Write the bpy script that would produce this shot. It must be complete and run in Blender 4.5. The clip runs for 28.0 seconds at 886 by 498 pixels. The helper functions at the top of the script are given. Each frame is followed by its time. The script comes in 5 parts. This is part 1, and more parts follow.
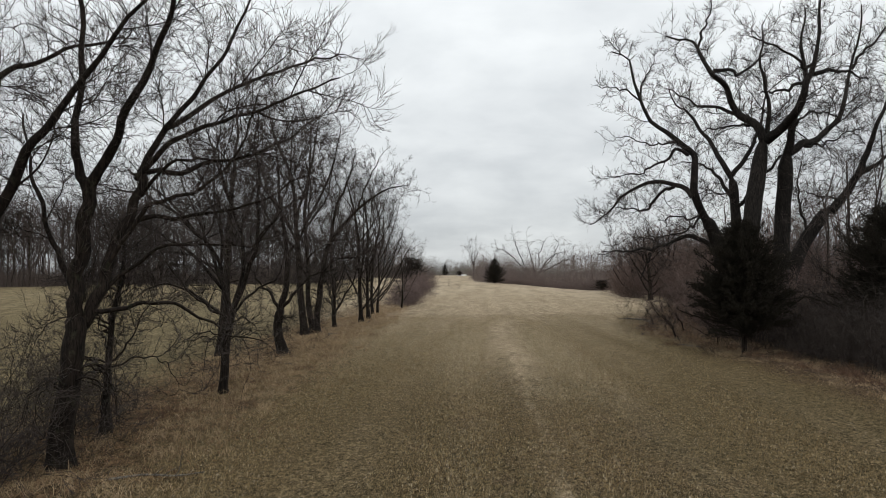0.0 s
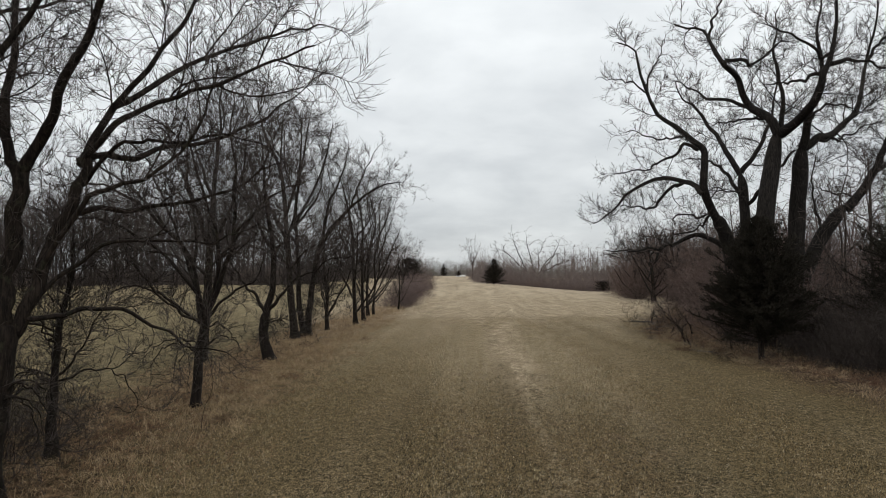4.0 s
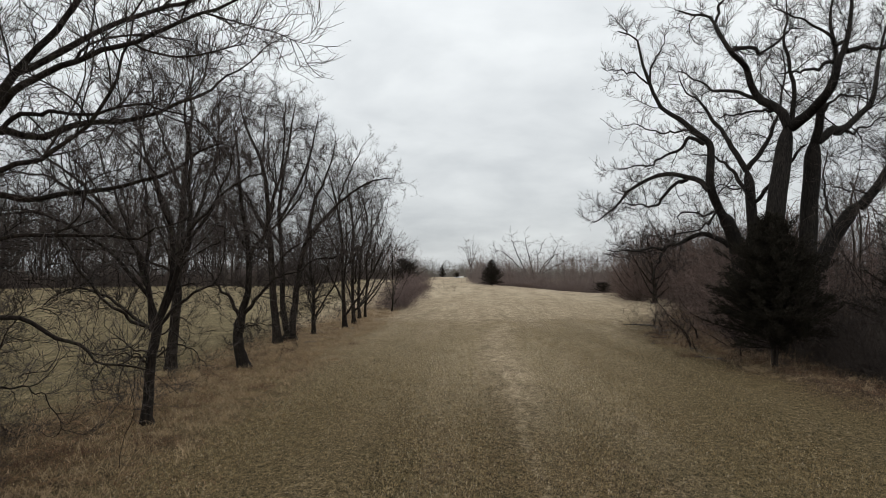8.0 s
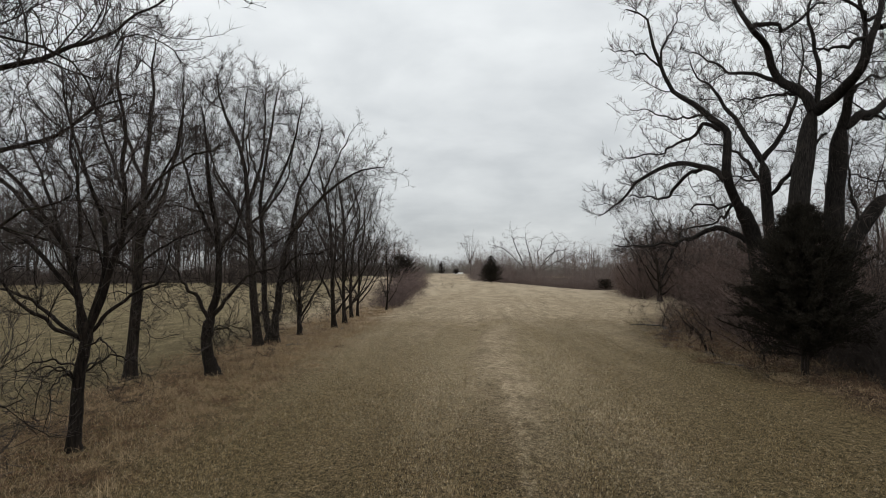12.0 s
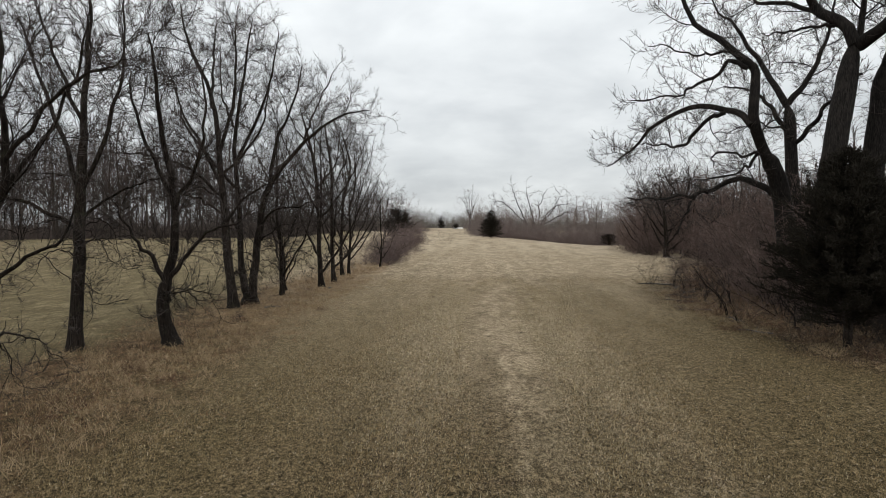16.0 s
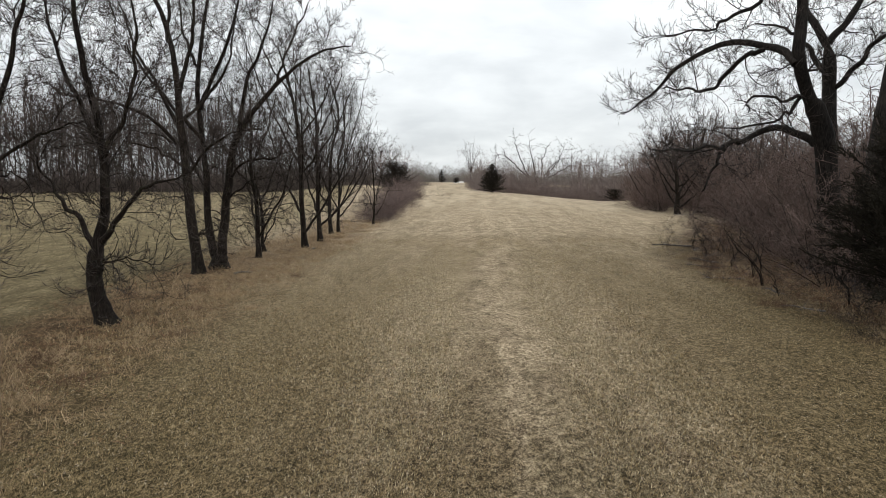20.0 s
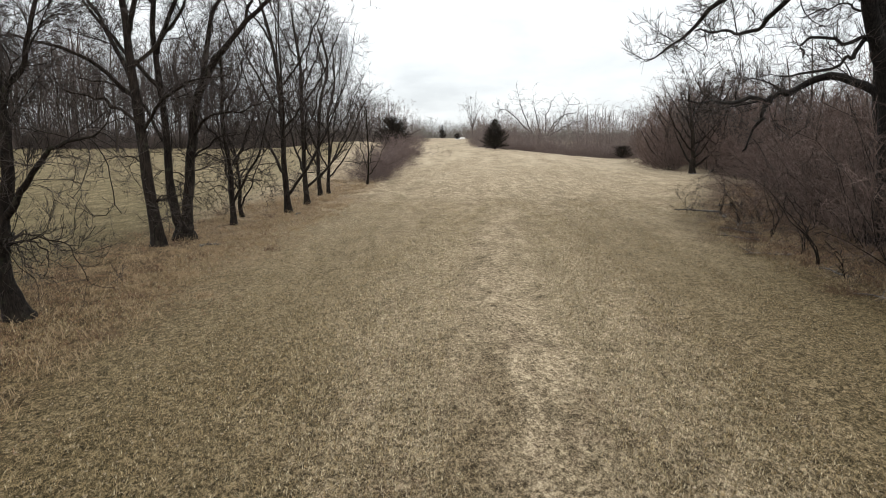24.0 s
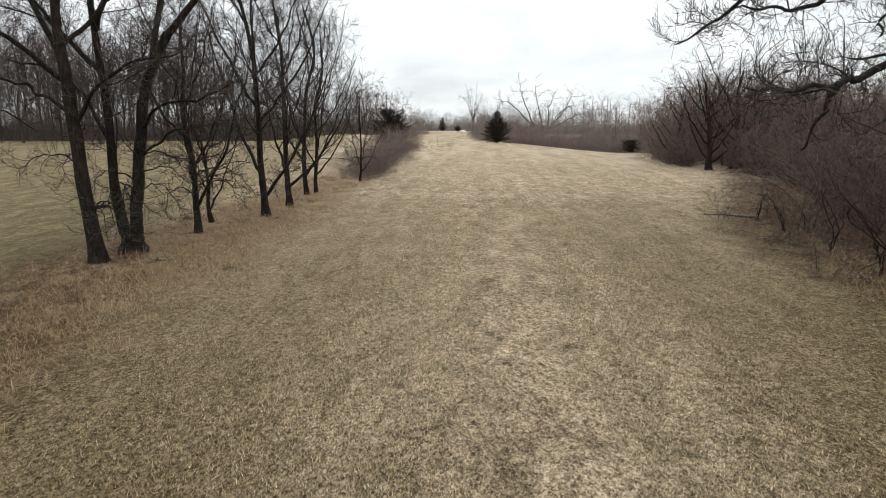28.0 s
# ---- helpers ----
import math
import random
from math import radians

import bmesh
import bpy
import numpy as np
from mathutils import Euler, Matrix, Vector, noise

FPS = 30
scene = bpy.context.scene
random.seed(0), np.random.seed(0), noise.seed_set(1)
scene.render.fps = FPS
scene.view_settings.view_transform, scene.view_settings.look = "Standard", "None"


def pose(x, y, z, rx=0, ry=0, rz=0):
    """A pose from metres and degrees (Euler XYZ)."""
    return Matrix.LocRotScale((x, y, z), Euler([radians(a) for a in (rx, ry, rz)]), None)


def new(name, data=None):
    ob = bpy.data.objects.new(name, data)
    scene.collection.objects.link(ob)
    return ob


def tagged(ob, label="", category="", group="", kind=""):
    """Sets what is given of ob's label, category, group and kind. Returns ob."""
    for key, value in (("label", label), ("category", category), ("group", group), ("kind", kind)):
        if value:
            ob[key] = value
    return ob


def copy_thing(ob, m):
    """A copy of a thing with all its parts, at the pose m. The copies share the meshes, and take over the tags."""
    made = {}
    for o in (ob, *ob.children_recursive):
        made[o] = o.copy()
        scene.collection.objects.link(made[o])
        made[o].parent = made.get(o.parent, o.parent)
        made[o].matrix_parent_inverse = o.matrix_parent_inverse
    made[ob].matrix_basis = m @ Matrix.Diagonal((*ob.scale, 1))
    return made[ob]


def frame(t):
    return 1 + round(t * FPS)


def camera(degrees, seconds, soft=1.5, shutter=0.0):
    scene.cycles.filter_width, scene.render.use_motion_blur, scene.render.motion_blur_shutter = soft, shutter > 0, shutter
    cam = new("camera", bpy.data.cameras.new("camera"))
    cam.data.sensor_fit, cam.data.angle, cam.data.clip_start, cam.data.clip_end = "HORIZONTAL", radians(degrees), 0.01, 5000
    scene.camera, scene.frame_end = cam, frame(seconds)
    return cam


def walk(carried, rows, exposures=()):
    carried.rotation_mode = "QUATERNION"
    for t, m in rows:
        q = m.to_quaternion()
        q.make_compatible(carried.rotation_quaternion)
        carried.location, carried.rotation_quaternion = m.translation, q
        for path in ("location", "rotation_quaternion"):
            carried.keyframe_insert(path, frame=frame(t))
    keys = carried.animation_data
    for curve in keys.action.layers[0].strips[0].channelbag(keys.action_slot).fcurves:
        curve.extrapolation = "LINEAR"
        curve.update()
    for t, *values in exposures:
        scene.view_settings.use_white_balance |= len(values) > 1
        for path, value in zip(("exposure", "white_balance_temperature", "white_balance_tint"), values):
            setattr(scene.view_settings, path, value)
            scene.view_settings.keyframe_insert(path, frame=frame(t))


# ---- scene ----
cam = camera(67.9, 28.0, soft=0.5)
METRES, EYE, TILT, LEAN, TURN = 31.46, 5.4, 0.0, 0.0, 0.0
ROWS = [
    (0.0, 0.0, 0.0, 0.0, 0.02, 2.12, 0.52),
    (0.5, 0.0001, 0.0109, -0.0001, 0.02, 2.13, 0.52),
    (1.0, -0.0, 0.0216, -0.0001, 0.01, 2.15, 0.51),
    (1.5, 0.0003, 0.0322, -0.0002, 0.01, 2.16, 0.52),
    (2.0, 0.0009, 0.0428, -0.0001, -0.01, 2.17, 0.52),
    (2.5, 0.0014, 0.0537, 0.0, -0.03, 2.17, 0.51),
    (3.0, 0.0021, 0.0649, 0.0001, -0.04, 2.17, 0.51),
    (3.5, 0.0032, 0.0764, 0.0002, -0.05, 2.16, 0.5),
    (5.5, 0.0136, 0.1243, 0.0007, -0.06, 2.21, 0.49),
    (6.0, 0.016, 0.1361, 0.0007, -0.07, 2.21, 0.5),
    (6.5, 0.0189, 0.1477, 0.0005, -0.08, 2.24, 0.52),
    (7.0, 0.0221, 0.159, 0.0007, -0.08, 2.24, 0.48),
    (7.5, 0.0246, 0.1712, 0.0006, -0.09, 2.25, 0.47),
    (8.0, 0.0266, 0.1844, 0.0004, -0.09, 2.26, 0.49),
    (8.5, 0.0286, 0.1983, 0.0005, -0.1, 2.26, 0.47),
    (9.0, 0.0307, 0.2127, 0.0006, -0.08, 2.27, 0.47),
    (9.5, 0.0327, 0.228, 0.0007, -0.09, 2.29, 0.46),
    (10.0, 0.0342, 0.2444, 0.0007, -0.1, 2.3, 0.47),
    (10.5, 0.0359, 0.2612, 0.0009, -0.11, 2.32, 0.46),
    (11.0, 0.0377, 0.2782, 0.001, -0.11, 2.33, 0.46),
    (11.5, 0.0396, 0.2953, 0.0015, -0.11, 2.34, 0.46),
    (12.0, 0.0411, 0.3123, 0.0023, -0.09, 1.94, 0.45),
    (12.5, 0.0424, 0.3291, 0.0029, -0.08, 1.46, 0.44),
    (14.5, 0.0498, 0.3992, 0.0031, -0.06, -0.48, 0.49),
    (15.0, 0.0519, 0.4188, 0.0034, -0.06, -1.0, 0.48),
    (15.5, 0.0545, 0.4392, 0.0032, -0.06, -1.5, 0.43),
    (16.0, 0.0572, 0.4599, 0.0036, -0.05, -2.01, 0.43),
    (16.5, 0.0602, 0.4815, 0.0035, -0.03, -2.5, 0.44),
    (17.0, 0.0634, 0.5037, 0.0039, -0.01, -3.01, 0.41),
    (17.5, 0.0662, 0.5262, 0.0043, 0.0, -3.5, 0.42),
    (18.0, 0.0681, 0.5483, 0.0049, 0.02, -4.0, 0.4),
    (18.5, 0.0694, 0.5701, 0.0051, 0.02, -4.5, 0.36),
    (19.0, 0.0709, 0.5914, 0.0052, 0.04, -5.01, 0.35),
    (19.5, 0.0722, 0.6126, 0.0054, 0.05, -5.51, 0.32),
    (20.0, 0.0729, 0.6334, 0.0056, 0.07, -6.0, 0.29),
    (20.5, 0.0735, 0.6539, 0.0057, 0.09, -6.49, 0.29),
    (21.0, 0.0741, 0.6745, 0.0061, 0.1, -6.97, 0.29),
    (21.5, 0.0746, 0.6954, 0.0064, 0.11, -7.46, 0.27),
    (23.5, 0.0774, 0.7825, 0.0078, 0.15, -9.31, 0.22),
    (24.0, 0.078, 0.8062, 0.0081, 0.17, -9.78, 0.21),
    (24.5, 0.0787, 0.8299, 0.0083, 0.18, -10.26, 0.15),
    (25.0, 0.0791, 0.8537, 0.0088, 0.19, -10.51, 0.13),
    (25.5, 0.0799, 0.8777, 0.0089, 0.18, -10.52, 0.14),
    (26.0, 0.08, 0.9018, 0.0094, 0.18, -10.54, 0.1),
    (26.5, 0.0801, 0.9268, 0.0095, 0.19, -10.55, 0.11),
    (27.0, 0.0805, 0.9519, 0.0096, 0.18, -10.54, 0.08),
    (27.5, 0.0806, 0.9765, 0.0102, 0.17, -10.54, 0.05),
    (28.0, 0.0809, 0.9945, 0.0111, 0.19, -10.43, 0.04),
]
walk(cam, [(t, pose(0, 0, EYE, TILT, LEAN, TURN) @ pose(METRES * x, METRES * y, METRES * z, 90 + pitch, roll, yaw)) for t, x, y, z, yaw, pitch, roll in ROWS],
     exposures=[(0.0, 0.0), (8.0, -0.05), (12.0, -0.14), (14.0, -0.04), (16.0, 0.08), (20.0, 0.34), (25.0, 0.58), (28.0, 0.54)])

# ---- world: an overcast winter sky ----
world = bpy.data.worlds.new("overcast_sky")
scene.world = world
world.use_nodes = True
wt = world.node_tree
for n in list(wt.nodes):
    wt.nodes.remove(n)


def wnode(kind, **kw):
    n = wt.nodes.new(kind)
    for key, value in kw.items():
        n.inputs[key.replace("_", " ")].default_value = value
    return n


SUN_UP, SUN_AT = 38.0, 155.0
sky = wt.nodes.new("ShaderNodeTexSky")
sky.sky_type, sky.sun_disc = "NISHITA", False
sky.sun_elevation, sky.sun_rotation = radians(SUN_UP), radians(SUN_AT)
wc = wt.nodes.new("ShaderNodeTexCoord")
sep = wt.nodes.new("ShaderNodeSeparateXYZ")
wt.links.new(wc.outputs["Generated"], sep.inputs[0])


def wmath(op, a, b):
    n = wt.nodes.new("ShaderNodeMath")
    n.operation = op
    for i, v in enumerate((a, b)):
        if isinstance(v, (int, float)):
            n.inputs[i].default_value = v
        else:
            wt.links.new(v, n.inputs[i])
    return n.outputs[0]


# cloud deck: the direction laid out on a flat layer overhead
up = wmath("ADD", wmath("MAXIMUM", sep.outputs["Z"], 0.0), 0.24)
cx, cy = wmath("DIVIDE", sep.outputs["X"], up), wmath("DIVIDE", sep.outputs["Y"], up)
comb = wt.nodes.new("ShaderNodeCombineXYZ")
wt.links.new(cx, comb.inputs[0])
wt.links.new(cy, comb.inputs[1])
cl1 = wnode("ShaderNodeTexNoise", Scale=1.7, Detail=5.0, Roughness=0.5, Distortion=0.4)
cl2 = wnode("ShaderNodeTexNoise", Scale=5.0, Detail=4.0, Roughness=0.5)
for n in (cl1, cl2):
    wt.links.new(comb.outputs[0], n.inputs["Vector"])
cmix = wmath("ADD", wmath("MULTIPLY", cl1.outputs["Fac"], 0.72), wmath("MULTIPLY", cl2.outputs["Fac"], 0.28))
ramp = wt.nodes.new("ShaderNodeValToRGB")
ramp.color_ramp.elements[0].position, ramp.color_ramp.elements[0].color = 0.34, (0.62, 0.65, 0.67, 1)
ramp.color_ramp.elements[1].position, ramp.color_ramp.elements[1].color = 0.64, (0.83, 0.86, 0.87, 1)
wt.links.new(cmix, ramp.inputs[0])
bg1 = wnode("ShaderNodeBackground", Strength=0.05)
bg2 = wnode("ShaderNodeBackground", Strength=1.12)
wt.links.new(sky.outputs[0], bg1.inputs["Color"])
wt.links.new(ramp.outputs[0], bg2.inputs["Color"])
wt.links.new(wmath("ADD", wmath("MULTIPLY", wmath("MAXIMUM", sep.outputs["Z"], 0.0), 1.15), 0.895), bg2.inputs["Strength"])
wmix = wnode("ShaderNodeMixShader", Fac=0.9)
wout = wt.nodes.new("ShaderNodeOutputWorld")
wt.links.new(bg1.outputs[0], wmix.inputs[1])
wt.links.new(bg2.outputs[0], wmix.inputs[2])
wt.links.new(wmix.outputs[0], wout.inputs[0])

sun_data = bpy.data.lights.new("sun", "SUN")
sun_data.energy, sun_data.angle, sun_data.color = 0.5, radians(25), (1.0, 0.96, 0.9)
sun = new("sun", sun_data)
sun.matrix_world = pose(0, 0, 60, 90 - SUN_UP, 0, 180 - SUN_AT)


# ---- materials ----
def material(name, roughness=0.9, specular=0.2):
    m = bpy.data.materials.new(name)
    m.use_nodes = True
    b = m.node_tree.nodes["Principled BSDF"]
    b.inputs["Roughness"].default_value = roughness
    b.inputs["Specular IOR Level"].default_value = specular
    return m, m.node_tree, b


class Net:
    """Short hand for a material's nodes."""

    def __init__(self, tree):
        self.t = tree

    def link(self, value, socket):
        if isinstance(value, (int, float)):
            socket.default_value = value
        elif isinstance(value, tuple):
            socket.default_value = value
        else:
            self.t.links.new(value, socket)

    def slanted(self, turn, across, along):
        """Object coordinates turned by some radians, then drawn out along one way."""
        c = self.t.nodes.new("ShaderNodeTexCoord")
        m = self.t.nodes.new("ShaderNodeMapping")
        m.vector_type = "TEXTURE"
        m.inputs["Rotation"].default_value = (0, 0, turn)
        m.inputs["Scale"].default_value = (across, along, across)
        self.t.links.new(c.outputs["Object"], m.inputs["Vector"])
        return m.outputs[0]

    def coords(self, scale=(1, 1, 1), kind="Object"):
        c = self.t.nodes.new("ShaderNodeTexCoord")
        m = self.t.nodes.new("ShaderNodeMapping")
        m.inputs["Scale"].default_value = scale
        self.t.links.new(c.outputs[kind], m.inputs["Vector"])
        return m.outputs[0]

    def noise(self, vector, scale, detail=4.0, rough=0.6, distort=0.0):
        n = self.t.nodes.new("ShaderNodeTexNoise")
        n.inputs["Scale"].default_value, n.inputs["Detail"].default_value = scale, detail
        n.inputs["Roughness"].default_value, n.inputs["Distortion"].default_value = rough, distort
        self.t.links.new(vector, n.inputs["Vector"])
        return n.outputs["Fac"]

    def math(self, op, a, b=0.0, c=0.0):
        n = self.t.nodes.new("ShaderNodeMath")
        n.operation = op
        for i, v in enumerate((a, b, c)):
            self.link(v, n.inputs[i])
        return n.outputs[0]

    def step(self, value, lo, hi, a=0.0, b=1.0):
        n = self.t.nodes.new("ShaderNodeMapRange")
        n.interpolation_type = "SMOOTHSTEP"
        for i, v in enumerate((value, lo, hi, a, b)):
            self.link(v, n.inputs[i])
        return n.outputs[0]

    def mix(self, fac, a, b, blend="MIX"):
        n = self.t.nodes.new("ShaderNodeMix")
        n.data_type, n.blend_type = "RGBA", blend
        self.link(fac, n.inputs[0])
        self.link(a, n.inputs[6])
        self.link(b, n.inputs[7])
        return n.outputs[2]

    def ramp(self, fac, *stops):
        n = self.t.nodes.new("ShaderNodeValToRGB")
        e = n.color_ramp.elements
        while len(e) < len(stops):
            e.new(0.5)
        for el, (p, col) in zip(e, stops):
            el.position, el.color = p, (*col, 1)
        self.t.links.new(fac, n.inputs[0])
        return n.outputs[0]

    def bump(self, height, strength, distance, bsdf):
        n = self.t.nodes.new("ShaderNodeBump")
        n.inputs["Strength"].default_value, n.inputs["Distance"].default_value = strength, distance
        self.t.links.new(height, n.inputs["Height"])
        self.t.links.new(n.outputs[0], bsdf.inputs["Normal"])


def bark(name, dark, light, moss=0.0):
    m, t, b = material(name, 0.92, 0.15)
    k = Net(t)
    ridges = k.noise(k.coords((1, 1, 0.16)), 14, 5, 0.65, 0.6)
    patches = k.noise(k.coords(), 0.9, 3)
    oi = t.nodes.new("ShaderNodeObjectInfo")
    col = k.ramp(ridges, (0.40, dark), (0.63, light))
    col = k.mix(k.step(patches, 0.5, 0.75, 0, 0.45), col, (light[0] * 1.25, light[1] * 1.22, light[2] * 1.15, 1))
    if moss:
        col = k.mix(k.step(k.noise(k.coords(), 3.0, 3), 0.55, 0.7, 0, moss), col, (0.11, 0.115, 0.07, 1))
    vary = k.math("MULTIPLY_ADD", oi.outputs["Random"], 0.3, 0.85)
    hsv = t.nodes.new("ShaderNodeHueSaturation")
    k.link(vary, hsv.inputs["Value"])
    k.link(col, hsv.inputs["Color"])
    k.link(hsv.outputs[0], b.inputs["Base Color"])
    k.bump(ridges, 0.8, 0.03, b)
    return m


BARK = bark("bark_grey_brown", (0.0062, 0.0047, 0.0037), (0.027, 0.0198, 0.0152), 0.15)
BARK_PALE = bark("bark_pale", (0.06, 0.054, 0.048), (0.20, 0.18, 0.16))
BARK_WOOD = bark("bark_of_the_wood", (0.018, 0.014, 0.012), (0.085, 0.066, 0.056))
PALE_STONE = bark("weathered_pale_concrete", (0.50, 0.50, 0.49), (0.78, 0.78, 0.77))
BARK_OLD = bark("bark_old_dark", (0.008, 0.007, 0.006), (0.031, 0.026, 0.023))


def twig_material(name, a, b_, vary=0.0, tufted=False):
    m, t, b = material(name, 0.8, 0.2)
    k = Net(t)
    g = t.nodes.new("ShaderNodeNewGeometry")
    big = k.noise(k.coords(), 0.5, 2)
    oi = t.nodes.new("ShaderNodeObjectInfo")
    if tufted:
        small = k.step(k.noise(k.coords((1, 0.8, 1)), 7.5, 3, 0.7, 0.5), 0.40, 0.60)
        fac = k.math("MULTIPLY_ADD", g.outputs["Random Per Island"], 0.5, k.math("MULTIPLY_ADD", small, 0.42, k.math("MULTIPLY", big, 0.12)))
    else:
        fac = k.math("MULTIPLY_ADD", g.outputs["Random Per Island"], 0.7, k.math("MULTIPLY", big, 0.3))
    col = k.mix(fac, (*a, 1), (*b_, 1))
    hsv = t.nodes.new("ShaderNodeHueSaturation")
    k.link(k.math("MULTIPLY_ADD", oi.outputs["Random"], vary, 1 - vary / 2), hsv.inputs["Value"])
    k.link(col, hsv.inputs["Color"])
    k.link(hsv.outputs[0], b.inputs["Base Color"])
    return m


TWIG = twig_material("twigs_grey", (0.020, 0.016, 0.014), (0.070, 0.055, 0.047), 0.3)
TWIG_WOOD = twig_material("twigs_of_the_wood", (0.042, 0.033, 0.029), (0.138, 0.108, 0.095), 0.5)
TWIG_RED = twig_material("twigs_red_brown", (0.038, 0.0265, 0.0225), (0.215, 0.150, 0.126), 0.5)
# lighter and greyer: distance haze put into the twig colour
TWIG_FAR_HAZE = twig_material("hazed_twigs_of_distant_woods", (0.082, 0.064, 0.058), (0.215, 0.170, 0.153), 0.3)
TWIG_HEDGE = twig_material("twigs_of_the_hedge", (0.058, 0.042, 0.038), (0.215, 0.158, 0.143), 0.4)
# twigs on the horizon, paler still for the painted haze
TWIG_HAZE = twig_material("hazed_twigs_of_the_horizon", (0.10, 0.09, 0.08), (0.22, 0.20, 0.18))
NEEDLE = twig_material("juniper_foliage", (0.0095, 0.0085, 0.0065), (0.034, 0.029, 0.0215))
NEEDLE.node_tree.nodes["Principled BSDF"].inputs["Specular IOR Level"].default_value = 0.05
STRAW = twig_material("dead_grass_blades", (0.047, 0.038, 0.019), (0.65, 0.54, 0.36), 0.0, True)
TURF = twig_material("short_green_brown_blades", (0.029, 0.0215, 0.0085), (0.385, 0.282, 0.149), 0.0, True)
STRAW_TALL = twig_material("tall_dead_grass_blades", (0.052, 0.029, 0.0155), (0.345, 0.212, 0.127))
CLUMP = twig_material("tall_pale_grass", (0.10, 0.066, 0.034), (0.54, 0.40, 0.245))
TUFT = twig_material("pale_straw_tufts", (0.17, 0.128, 0.07), (0.50, 0.395, 0.235))
PALE_LEAF = twig_material("pale_fallen_leaf", (0.13, 0.098, 0.062), (0.38, 0.31, 0.22))
WEED = twig_material("dead_brown_weeds", (0.040, 0.022, 0.014), (0.17, 0.095, 0.060), 0.4)
LITTER = twig_material("fallen_leaf_litter", (0.07, 0.048, 0.031), (0.26, 0.19, 0.13))


def ground_material():
    m, t, b = material("winter_grass_ground", 0.97, 0.08)
    k = Net(t)
    v = k.coords()
    s = t.nodes.new("ShaderNodeSeparateXYZ")
    k.link(v, s.inputs[0])
    x, y = s.outputs["X"], s.outputs["Y"]
    along = k.coords((1, 0.62, 1))
    fine = k.noise(along, 34, 3, 0.85, 1.2)
    clump = k.noise(along, 15.0, 2, 0.7, 0.8)
    mid = k.noise(k.coords((1, 0.6, 1)), 2.2, 4, 0.65)
    broad = k.noise(k.coords((1, 0.3, 1)), 0.25, 4, 0.6)
    drift = k.noise(k.coords((1, 0.10, 1)), 0.42, 4, 0.6)
    tuft = k.noise(k.coords((1, 0.75, 1)), 5.0, 3, 0.7, 0.5)
    grain = k.math("ADD", k.math("ADD", k.math("MULTIPLY", fine, 0.28), k.math("MULTIPLY", clump, 0.30)), k.math("MULTIPLY_ADD", tuft, 0.22, -0.06))
    # blades lying every way
    lay = [k.noise(k.slanted(a, 0.022, 0.10), 1.0, 1.0, 0.5) for a in (0.7, -0.75, 0.25, -0.2)]
    lying = k.math("MAXIMUM", k.math("MAXIMUM", lay[0], lay[1]), k.math("MAXIMUM", lay[2], lay[3]))
    grain = k.math("MULTIPLY_ADD", k.math("SUBTRACT", lying, 0.10), 0.32, grain)
    # mower drifts of lying straw, coarser up the meadow
    swath = k.noise(k.coords((1, 0.12, 1)), 6.5, 3, 0.75, 0.6)
    grain = k.math("MULTIPLY_ADD", k.math("MULTIPLY", k.math("SUBTRACT", swath, 0.5), k.step(y, 60.0, 110.0, 0.05, 0.28)), 1.0, grain)
    # mown sward: dead straw over sparse green, drier and painted brighter up the meadow
    straw = k.ramp(grain, (0.42, (0.01224, 0.008492, 0.003667)), (0.495, (0.05916, 0.04149, 0.02027)), (0.58, (0.2754, 0.1988, 0.109)))
    green = k.ramp(grain, (0.42, (0.00969, 0.008299, 0.003088)), (0.50, (0.04182, 0.03329, 0.01332)), (0.585, (0.1887, 0.1428, 0.06851)))
    g = k.step(k.math("ADD", k.math("MULTIPLY", broad, 0.6), k.math("MULTIPLY", mid, 0.4)), 0.44, 0.56)
    # lens falloff is coloured in here: near ground and its sides dimmed
    dry_bright = k.step(k.math("ADD", k.math("MULTIPLY_ADD", k.math("SUBTRACT", broad, 0.5), 20.0, y), k.math("MINIMUM", k.math("MINIMUM", k.math("MINIMUM", k.math("MULTIPLY_ADD", x, 0.5, 1.5), k.math("MULTIPLY_ADD", x, 2.6, 7.5)), 6.0), k.math("MULTIPLY_ADD", x, -2.6, 27.0))), 26.0, 52.0)
    sward = k.mix(k.math("MULTIPLY", g, k.math("MULTIPLY_ADD", dry_bright, -0.3, 0.8)), straw, green)
    pale = k.ramp(grain, (0.42, (0.069, 0.049, 0.027)), (0.495, (0.318, 0.243, 0.157)), (0.58, (0.74, 0.60, 0.418)))
    # near side by the wood: green grass, with tree shade and lens falloff painted in
    dim_side = k.math("MULTIPLY", k.step(k.math("MULTIPLY_ADD", k.math("SUBTRACT", broad, 0.5), 18.0, x), 5.0, 13.0), k.step(y, 48.0, 22.0))
    dark_olive = k.ramp(grain, (0.42, (0.0051, 0.004439, 0.001544)), (0.50, (0.0215, 0.0158, 0.0066)), (0.59, (0.103, 0.0735, 0.037)))
    sward = k.mix(k.math("MULTIPLY", dim_side, 0.9), sward, dark_olive)
    blotch = k.step(k.noise(k.coords((1, 0.4, 1)), 0.9, 6, 0.72, 0.4), 0.36, 0.64)
    sward = k.mix(k.math("MULTIPLY", dry_bright, k.math("MULTIPLY_ADD", blotch, 0.46, 0.44)), sward, pale)
    # wheel tracks and mower drifts along the strip
    lane = k.math("SINE", k.math("MULTIPLY_ADD", k.math("SUBTRACT", x, k.math("MULTIPLY", y, 0.05)), 1.9, k.math("MULTIPLY", drift, 5.0)))
